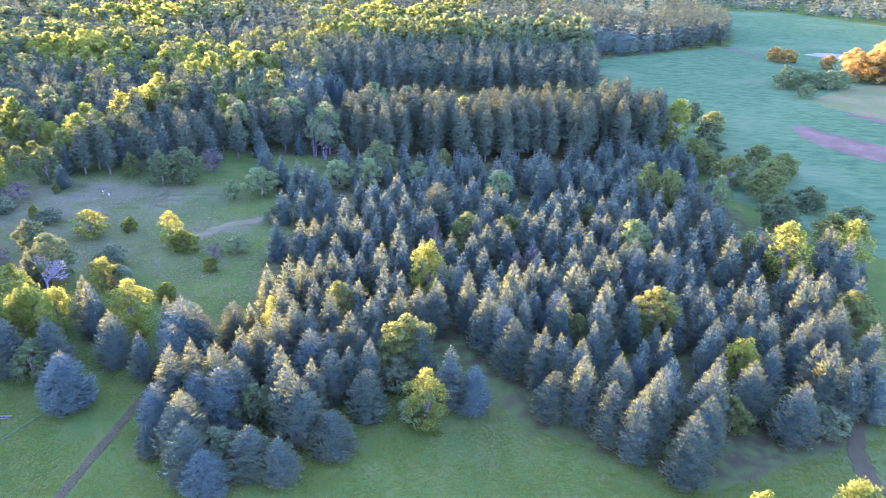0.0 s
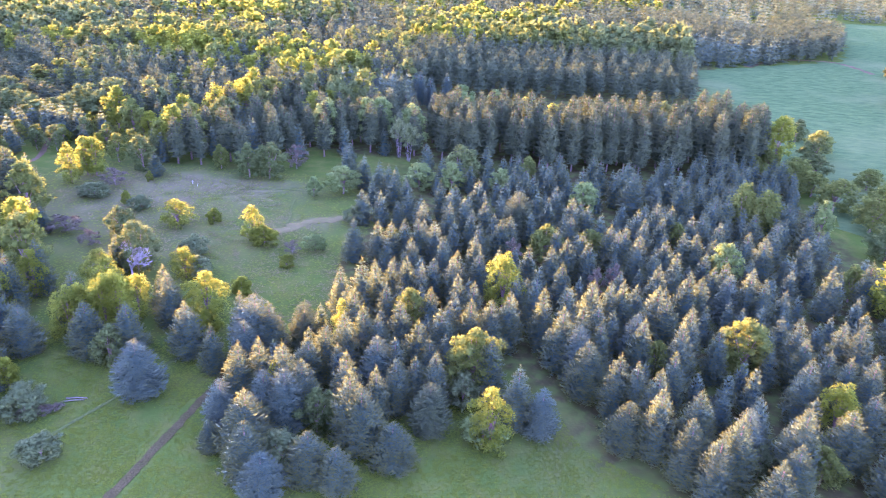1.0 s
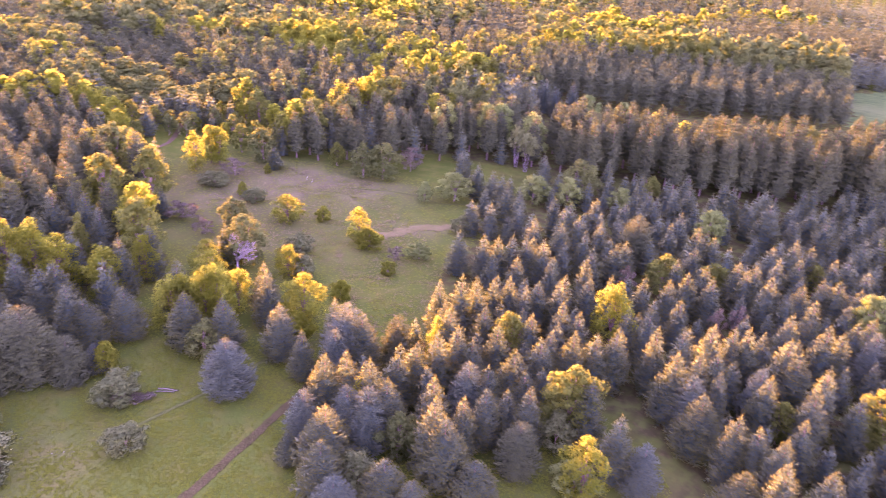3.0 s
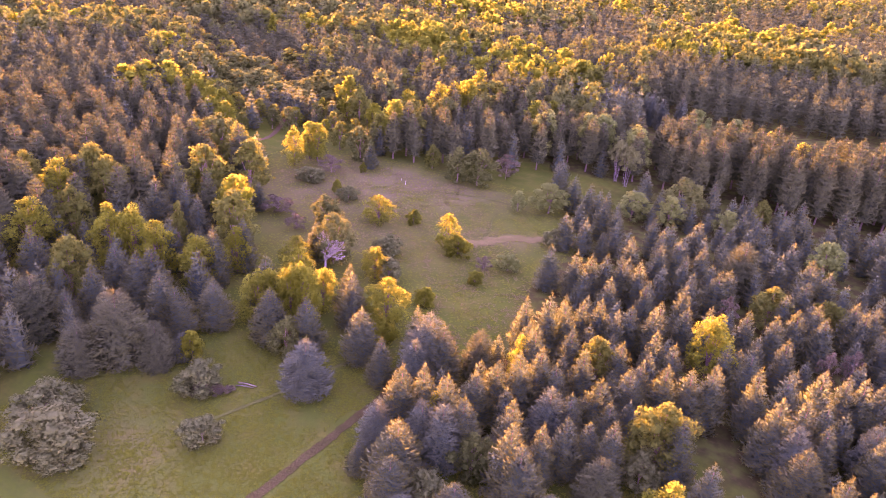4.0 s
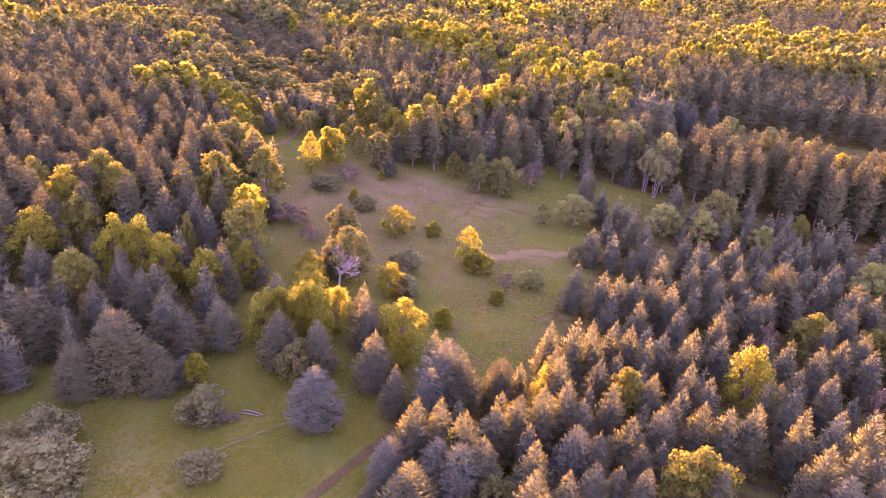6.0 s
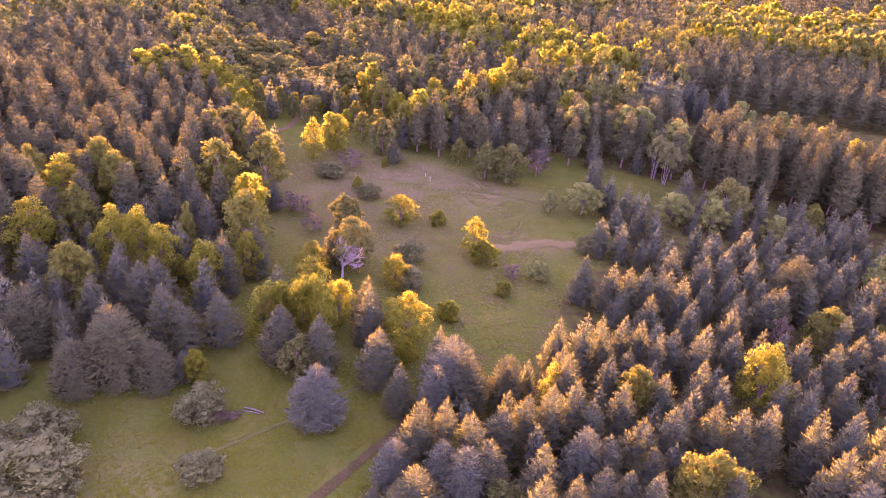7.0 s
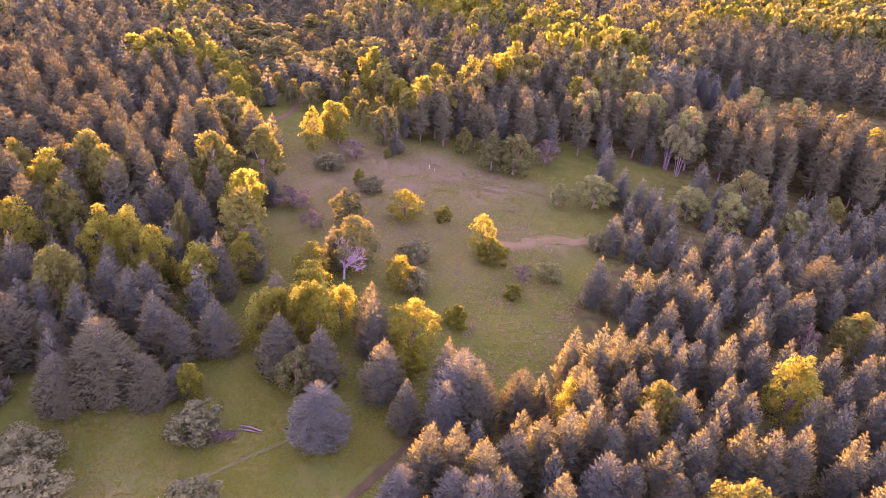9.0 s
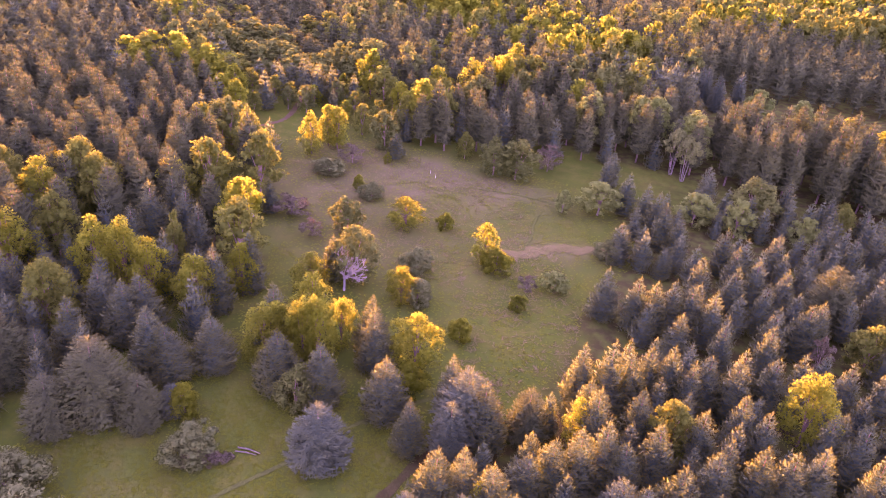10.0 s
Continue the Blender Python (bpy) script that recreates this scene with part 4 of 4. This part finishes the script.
def crowded(x, y, reach):
    p = np.array(placed)
    d = p[np.hypot(p[:, 0] - x, p[:, 1] - y) < reach] - np.array((x, y))
    return len({(a > 0, b > 0) for a, b in d}) >= 3


fillers = []
for gx0 in np.arange(-34, 66, 2.9):
    for gy0 in np.arange(52, 168, 3.1):
        x, y = gx0 + rng.uniform(-1, 1), gy0 + rng.uniform(-1, 1)
        if inside(np.array(x), np.array(y), PLANTATION) and free(x, y, 2.7) and (crowded(x, y, 6.5) or (x > 14 and crowded(x, y, 10))) and y > 57 and not (-3 < x < 10 and y < 73):
            fillers.append((x, y))
            placed.append((x, y))

# ---- woods ----
NEAR = [(-60, -200), (-64, 20), (-68, 37), (-62, 46), (-66, 56), (-62, 60), (-72, 69), (-73, 77), (-78, 85), (-86, 84), (-86, 90), (-100, 107), (-118, 110), (-118, 128), (-95, 128), (-77, 129), (-67, 132),
        (-59, 142), (-49, 147), (-38, 151), (-28, 150), (-5, 150), (20, 153), (42, 157), (53, 170), (53, 190), (55, 212), (43, 237), (46, 307), (122, 369), (140, 430), (158, 560), (212, 560), (262, 475), (335, 425), (420, 260), (420, -200)]
STAND_ONE = [(-32, 151), (-5, 149), (20, 152), (40, 157), (51, 170), (51, 185), (46, 184), (-32, 174)]
STAND_TWO = [(-62, 216), (40, 236), (56, 236), (56, 305), (-20, 296), (-75, 280)]
GAP = [(-40, 177), (47, 187), (62, 190), (58, 212), (41, 237.5), (-48, 219)]


def far_template(kind, seed, fine):
    """A light tree for the distance: corners, triangles and tips."""
    g = np.random.default_rng(seed)
    if kind == "spruce":
        return spruce_crown(seed, 0.9, 8 if fine else 6, 2, 2.4, least=4 if fine else 3, core=False)
    if kind == "pine":
        p, f, tip, soft = pine_crown(seed, 8 if fine else 6, 2, 3.4, 3 if fine else 2, False)
        sv, sf = tube([(0, 0, 0), (0, 0, 0.9)], [0.013, 0.004], 4)
        sn = np.array(sv) * np.array([1, 1, 0]) * 60
        return np.concatenate([p, np.array(sv)]), np.concatenate([f, np.array(sf) + len(p)]), np.concatenate([tip, np.zeros(len(sv))]), np.concatenate([soft, sn])
    p, f, tip, soft = broad_crown(seed, 380 if fine else 150, 12 if fine else 7, 0.12, 1.0, 0.050 if fine else 0.080, 0.55 if fine else 0.75, 1.3 if fine else 1.55)
    sv, sf = tube([(0, 0, 0), (0, 0, 0.6)], [0.022, 0.01], 4)
    sn = np.array(sv) * np.array([1, 1, 0]) * 40
    return np.concatenate([p, np.array(sv)]), np.concatenate([f, np.array(sf) + len(p)]), np.concatenate([tip, np.zeros(len(sv))]), np.concatenate([soft, sn])


def lowered_for_sun(x, y):
    """Lowers the wood on the lane north-west of the clearing, letting low sun in."""
    q = 0.62 * x + 0.785 * y
    if x < -84 and y > 88 and 20 < q < 50:
        return 0.54
    return 0.86 if x < -88 and y > 98 else 1.0


wood_lists = {}
near_wood = []
for ring, (d0, d1, gap) in enumerate(((0, 190, 4.4), (190, 300, 5.0), (300, 440, 7.8), (440, 800, 11.5), (300, 470, 5.4))):
    ax = np.arange(-380, 420, gap)
    px, py = np.meshgrid(ax, np.arange(20, 800, gap))
    px, py = px.ravel() + rng.uniform(-.42, .42, px.size) * gap, py.ravel() + rng.uniform(-.42, .42, py.size) * gap
    d = np.hypot(px, py)
    az = np.degrees(np.arctan2(-px, py))
    keep = (d >= d0) & (d < d1) & (az < 72) & (az > -42) & ~inside(px, py, NEAR) & ~inside(px, py, GAP)
    keep &= (d < 560) | (az < 45)
    keep &= (px > 38) if ring == 4 else ~((px > 38) & (d >= 300) & (d < 470))
    one, two = inside(px, py, STAND_ONE), inside(px, py, STAND_TWO)
    for x, y, a, b, dd in zip(px[keep], py[keep], one[keep], two[keep], d[keep]):
        mood = noise.noise(Vector((x * 0.014, y * 0.017, 3.1))) + 0.35 * noise.noise(Vector((x * 0.06, y * 0.06, 8.0)))
        if a or b:
            kind = "pine"
        elif -66 < x < -28 and 188 < y < 214:
            kind = "spruce"
        elif mood > -0.06:
            kind = "pine" if rng.uniform() < 0.8 else "spruce"
        elif mood < -0.22 and rng.uniform() < 0.5:
            kind = "spruce"
        else:
            kind = "broad"
        if y > 296 and y < 335 and -70 < x < 45:
            kind = "broad"
        if x > 48 and y > 300 and mood < 0.5:
            kind = "spruce" if mood < 0.06 else "pine"
        if x > -92 and y < 68:
            kind = "spruce"
        elif x < -58 and y > 150 and mood < 0.25 and rng.uniform() < 0.35:
            kind = "broad"
        if dd < 190 or a:
            near_wood.append((x, y, kind, a))
        else:
            wood_lists.setdefault((kind, dd < 310), []).append((x, y))

# pines and mixed trees of the nearer wood, one by one
near_wood.sort(key=lambda q: math.hypot(q[0] + 20, q[1] - 40))
single, wood_spruces = 0, []
for x, y, kind, stand in near_wood:
    if not free(x, y, 2.6 if stand else 3.2):
        continue
    if single < 440:
        single += 1
        tall = 1.10 + 0.14 * min(1, max(0, x / 40)) if stand else 0.95 if -85 < x < -30 and y > 140 else 1.0
        if kind == "pine":
            h = tall * rng.uniform(10.6, 13.4) * lowered_for_sun(x, y)
            plant(PINES[int(rng.integers(4))], x, y, h, h * (0.172 if stand else 0.185), 0.15, "pines of the stand")
        elif kind == "spruce":
            single -= 1
            wood_spruces.append((x, y))
        else:
            h = tall * rng.uniform(9.5, 13.5) * lowered_for_sun(x, y)
            plant(LIGHT_BROADS[int(rng.integers(4))], x, y, h, h * rng.uniform(.26, .36), 0.47, "broadleaf trees in the wood")
    else:
        wood_lists.setdefault((kind, True), []).append((x, y))


def woods(name, kind, fine, places, material, label, low=0.0, high=0.0):
    """All far trees of a kind, as one cover."""
    temps = [spruce_crown(400 + s, 0.95, 10, 4, 1.9) if low else far_template(kind, 300 + s, fine) for s in range(5)]
    vs, fs, ts, os_, ns = [], [], [], [], []
    base = 0
    for x, y in places:
        v, f, tip, *soft = temps[int(rng.integers(5))]
        h = {"pine": rng.uniform(11.3, 13.2), "spruce": rng.uniform(9, 13), "broad": rng.uniform(9.5, 14.5)}[kind]
        wide = {"pine": h * 1.08, "spruce": h * rng.uniform(.8, 1.0), "broad": h * (rng.uniform(.50, .78) if fine else rng.uniform(.70, 1.0))}[kind]
        if not fine and kind != "broad":
            wide *= 1.4
        if y < 230:
            h *= lowered_for_sun(x, y)
        if -150 < x < -35 and 185 < y < 290:
            h *= 1.04
        if -35 <= x < 50 and 215 < y < 300:
            h *= 0.88
        if 294 < y < 350 and -80 < x < 50:
            h *= 1.2
        if low:
            h = rng.uniform(low, high)
            wide = h * 1.0
        a = rng.uniform(0, 6.283)
        c, s = math.cos(a), math.sin(a)
        w = np.stack([(v[:, 0] * c - v[:, 1] * s) * wide + x, (v[:, 0] * s + v[:, 1] * c) * wide + y, v[:, 2] * h], 1)
        vs.append(w)
        if soft:
            q = soft[0]
            ns.append(np.stack([q[:, 0] * c - q[:, 1] * s, q[:, 0] * s + q[:, 1] * c, q[:, 2]], 1))
        fs.append(f + base)
        ts.append(tip)
        os_.append(np.full(len(v), rng.uniform(0, 1) ** 1.5))
        base += len(v)
    me = mesh_of(name, np.concatenate(vs), np.concatenate(fs), material, np.concatenate(ts), np.concatenate(os_), np.concatenate(ns) if ns else None)
    return tagged(new(name, me), label, "woods", kind="stuff")


for (kind, fine), places in sorted(wood_lists.items()):
    where = "nearer" if fine else "distant"
    if kind == "broad":
        # yellow-green patches paint sunlit crowns into the woods, fewer in the shaded east
        hue = [noise.noise(Vector((x * 0.022, y * 0.030, 5.5))) + rng.uniform(-0.12, 0.12) - (0.3 if x > 35 else 0.0) for x, y in places]
        for low, high, material, colour in ((0.12, 9, SUNLIT_LEAVES, "yellow-green"), (-0.14, 0.12, LEAVES, "green"), (-9, -0.14, OLIVE_LEAVES, "olive-green")):
            woods("broadleaf_woods", kind, fine, [p for p, q in zip(places, hue) if low <= q < high], material, f"{where} {colour} broadleaf woods with low evening sun")
    else:
        woods(kind + "_woods", kind, fine, places, PINE if kind == "pine" else SPRUCE, f"{where} dark green {kind} woods")

woods("young_spruces", "spruce", True, fillers, SPRUCE, "smaller spruces closing the gaps of the plantation", 5.2, 7.2)
woods("wood_spruces", "spruce", True, wood_spruces, SPRUCE, "dark spruces standing among the mixed wood", 7.0, 9.5)

# ---- shrubs and trees by the marsh ----
for x, y, h, r in ((111, 259, 6, 4), (113.5, 263, 7, 4), (118.8, 265, 6, 4.5), (116, 258, 4, 3.5), (113.7, 243, 4.2, 3.8), (124, 262, 5.5, 4.5), (128.5, 261, 6, 5), (133.5, 264, 5.5, 4.6), (121, 268, 4, 3)):
    plant(FRESH[int(rng.integers(2))], x, y, h * 1.2, r, 0.5, "shrubs by the marsh", "rounded grey-green willow shrub in the marsh")
# the gold of the low sun on these trees is in their leaf colour
GOLD_LIT_BROADS = [kind_of("broadleaf_tree", broad_crown(s, 2600, 30, 0.04, 1.1, 0.028, 0.65, 1.2), broad_stem(s, 0.1, 1.0), GOLD_LIT_LEAVES, BARK, "large broadleaf tree with evening sun put into its orange-gold leaf colour") for s in (97, 98)]
for x, y, h, r in ((129.5, 321, 7, 3.6), (134.5, 318, 6.5, 4), (146, 305, 6.5, 3), (146, 279, 12, 6), (154, 277, 15, 7), (163, 274, 15, 7.5), (159, 287, 16, 7), (171, 284, 15, 8), (150, 289, 12, 6)):
    plant(GOLD_LIT_BROADS[int(rng.integers(2))], x, y, h, r, 0.47, "golden trees by the marsh")
for x, y, h, r in ((64, 200, 6, 3), (66, 186, 6.5, 3.2), (62, 176, 7, 3), (60, 165, 6, 3.4), (70, 160, 5, 3), (72, 149, 6, 3.6), (66, 140, 7, 4), (62, 132, 7, 3.6), (58, 142, 7, 3.4), (70, 128, 5, 3), (60, 118, 7, 3.4), (66, 108, 7, 3.4), (74, 118, 5, 3)):
    plant((BROADS[2:] + OLIVES[2:])[int(rng.integers(5))], x, y, h * 1.1, r * 1.15, 0.47, "trees along the field edge", "grey-green broadleaf tree along the field edge")
for x, y in ((-57, 203), (-52, 205), (-48, 202), (-44, 206), (-40, 203), (-36, 207), (-46, 209), (-55, 209)):
    plant(BLUES[int(rng.integers(2))], x, y, rng.uniform(9, 11), 2.2, 0.27, "spruces before the dark stand")
for x, y, h, r in ((-30, 200, 9, 3.5), (-20, 201, 8, 3), (-56.1, 155.7, 12, 4.4), (-47.2, 160.2, 12, 3.4), (-44.4, 163.0, 12, 3.4), (-35.4, 158.8, 12, 4.4)):
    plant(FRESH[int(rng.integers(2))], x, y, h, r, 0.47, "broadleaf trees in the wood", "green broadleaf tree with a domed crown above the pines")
for x, y, h, r in ((-85.5, 178.2, 14, 3.6), (-86.7, 158.4, 13, 3.4), (-84.5, 162.6, 13, 3.2), (-81.7, 164.6, 14, 3.4)):
    plant(SUNLIT_BROADS[2 + int(rng.integers(2))], x, y, h, r, 0.47, "sunlit broadleaf trees in the wood")

# ---- small things in the meadow ----
def log(points, radius, label):
    v, f = tube(points, [radius, radius * 0.9, radius * 0.7], 8)
    n = len(v)
    v += [points[0], points[-1]]
    f += [(n, (s + 1) % 8, s) for s in range(8)] + [(n + 1, n - 8 + s, n - 8 + (s + 1) % 8) for s in range(8)]
    return tagged(new("fallen_log", mesh_of("fallen_log", v, f, BLEACHED)), label, "log", group="bleached logs in the meadow")


gz0 = float(rise(-48, 48))
log([(-49.3, 48.6, gz0 + .18), (-48.3, 49.0, gz0 + .2), (-47.0, 49.2, gz0 + .22)], 0.09, "bleached grey fallen log lying in the grass")
log([(-49.2, 48.1, gz0 + .14), (-48.2, 48.6, gz0 + .16), (-47.2, 48.9, gz0 + .16)], 0.07, "bleached grey fallen log lying in the grass")
log([(-50.4, 46.4, gz0 + .12), (-49.6, 47.1, gz0 + .14), (-48.9, 47.7, gz0 + .14)], 0.09, "bleached grey fallen log lying in the grass")
for x, y, h, r in ((-50.3, 45.9, 1.0, 1.2), (-49.2, 46.9, 0.8, 0.9), (-51.6, 44.9, 1.0, 1.2)):
    plant(MAUVES[0], x, y, h, r, 0.5, "brush by the logs", "low heap of mauve-grey brushwood in grass")
for x, y in ((-72.5, 119.3), (-70.6, 118.0)):
    z0 = float(rise(x, y))
    v, f = tube([(x, y, z0 - .1), (x, y, z0 + 0.4), (x, y, z0 + 0.75), (x, y, z0 + 0.77)], [0.022, 0.022, 0.020, 0.006], 6)
    tagged(new("marker_stake", mesh_of("marker_stake", v, f, PETAL)), "thin white wooden stake in the meadow", "stake", group="white stakes in the meadow")

# ---- grass ----
def grass(name, count, area, tall, wide, material, label, thin=None, seed=5):
    """Tufts of three bent blades each, as one cover."""
    g = np.random.default_rng(seed)
    x, y = g.uniform(area[0], area[1], count), g.uniform(area[2], area[3], count)
    patchy = np.array([noise.noise(Vector((a * .22, b * .22, seed))) for a, b in zip(x, y)])
    ok = (patchy + g.uniform(-.5, .5, count) > -0.15) & ~inside(x, y, PLANTATION)
    trail = np.abs(x + 34.8) < 0.8 + 0.0 * y
    ok &= ~(trail & (y < 52))
    if thin is not None:
        ok &= inside(x, y, thin)
    x, y = x[ok], y[ok]
    n = len(x)
    size = g.uniform(0.6, 1.3, n)
    v, tip = [], []
    for k in range(3):
        w = g.uniform(0, 6.283, n)
        dx, dy = np.cos(w), np.sin(w)
        z = rise(x, y)
        v.append(np.stack([np.stack([x - dy * wide * size, y + dx * wide * size, z], 1), np.stack([x + dy * wide * size, y - dx * wide * size, z], 1),
                           np.stack([x + dx * tall * 1.1 * size, y + dy * tall * 1.1 * size, z + tall * 0.3 * size], 1)], 1))
        tip.append(np.tile([0.0, 0.0, 0.9], n))
    v = np.concatenate(v).reshape(-1, 3)
    tone = np.tile(np.repeat(g.uniform(0, 1, n), 3), 3)
    me = mesh_of(name, v, np.arange(len(v)).reshape(-1, 3), material, np.concatenate(tip), tone, np.tile(np.array([[0.0, 0.0, 1.0]]), (len(v), 1)))
    return tagged(new(name, me), label, "grass", kind="stuff")


grass("meadow_grass", 85000, (-66, 56, 26, 62), 0.20, 0.09, BLADE, "rough green meadow grass in tufts")
grass("clearing_grass", 30000, (-105, -24, 60, 132), 0.20, 0.12, BLADE, "rough green meadow grass in the clearing", [p for p in NEAR if p[0] < -20 and p[1] > 40] + [(-28, 62)], 6)
grass("dry_weeds", 12000, (-100, -20, 62, 130), 0.55, 0.06, REED, "dry brown weeds standing in the clearing", [(-34, 62), (-20, 64), (-25, 76), (-30, 92), (-36, 100), (-60, 125), (-95, 122), (-95, 105), (-70, 90), (-45, 84)], 7)
g = np.random.default_rng(12)
fx, fy = g.normal(-50.5, 1.6, 12), g.normal(36, 1.8, 12)
fv = np.concatenate([np.stack([fx + 0.035 * math.cos(w), fy + 0.035 * math.sin(w), rise(fx, fy) + 0.5], 1)[:, None, :] for w in (0, 2.1, 4.2)], 1).reshape(-1, 3)
tagged(new("wildflowers", mesh_of("wildflowers", fv, np.arange(len(fv)).reshape(-1, 3), PETAL)), "tiny white wildflower heads above the grass", "flowers", kind="stuff")

for source in TREE_KINDS + GOLD_LIT_BROADS:
    for ob in [*source.children, source]:
        bpy.data.objects.remove(ob)
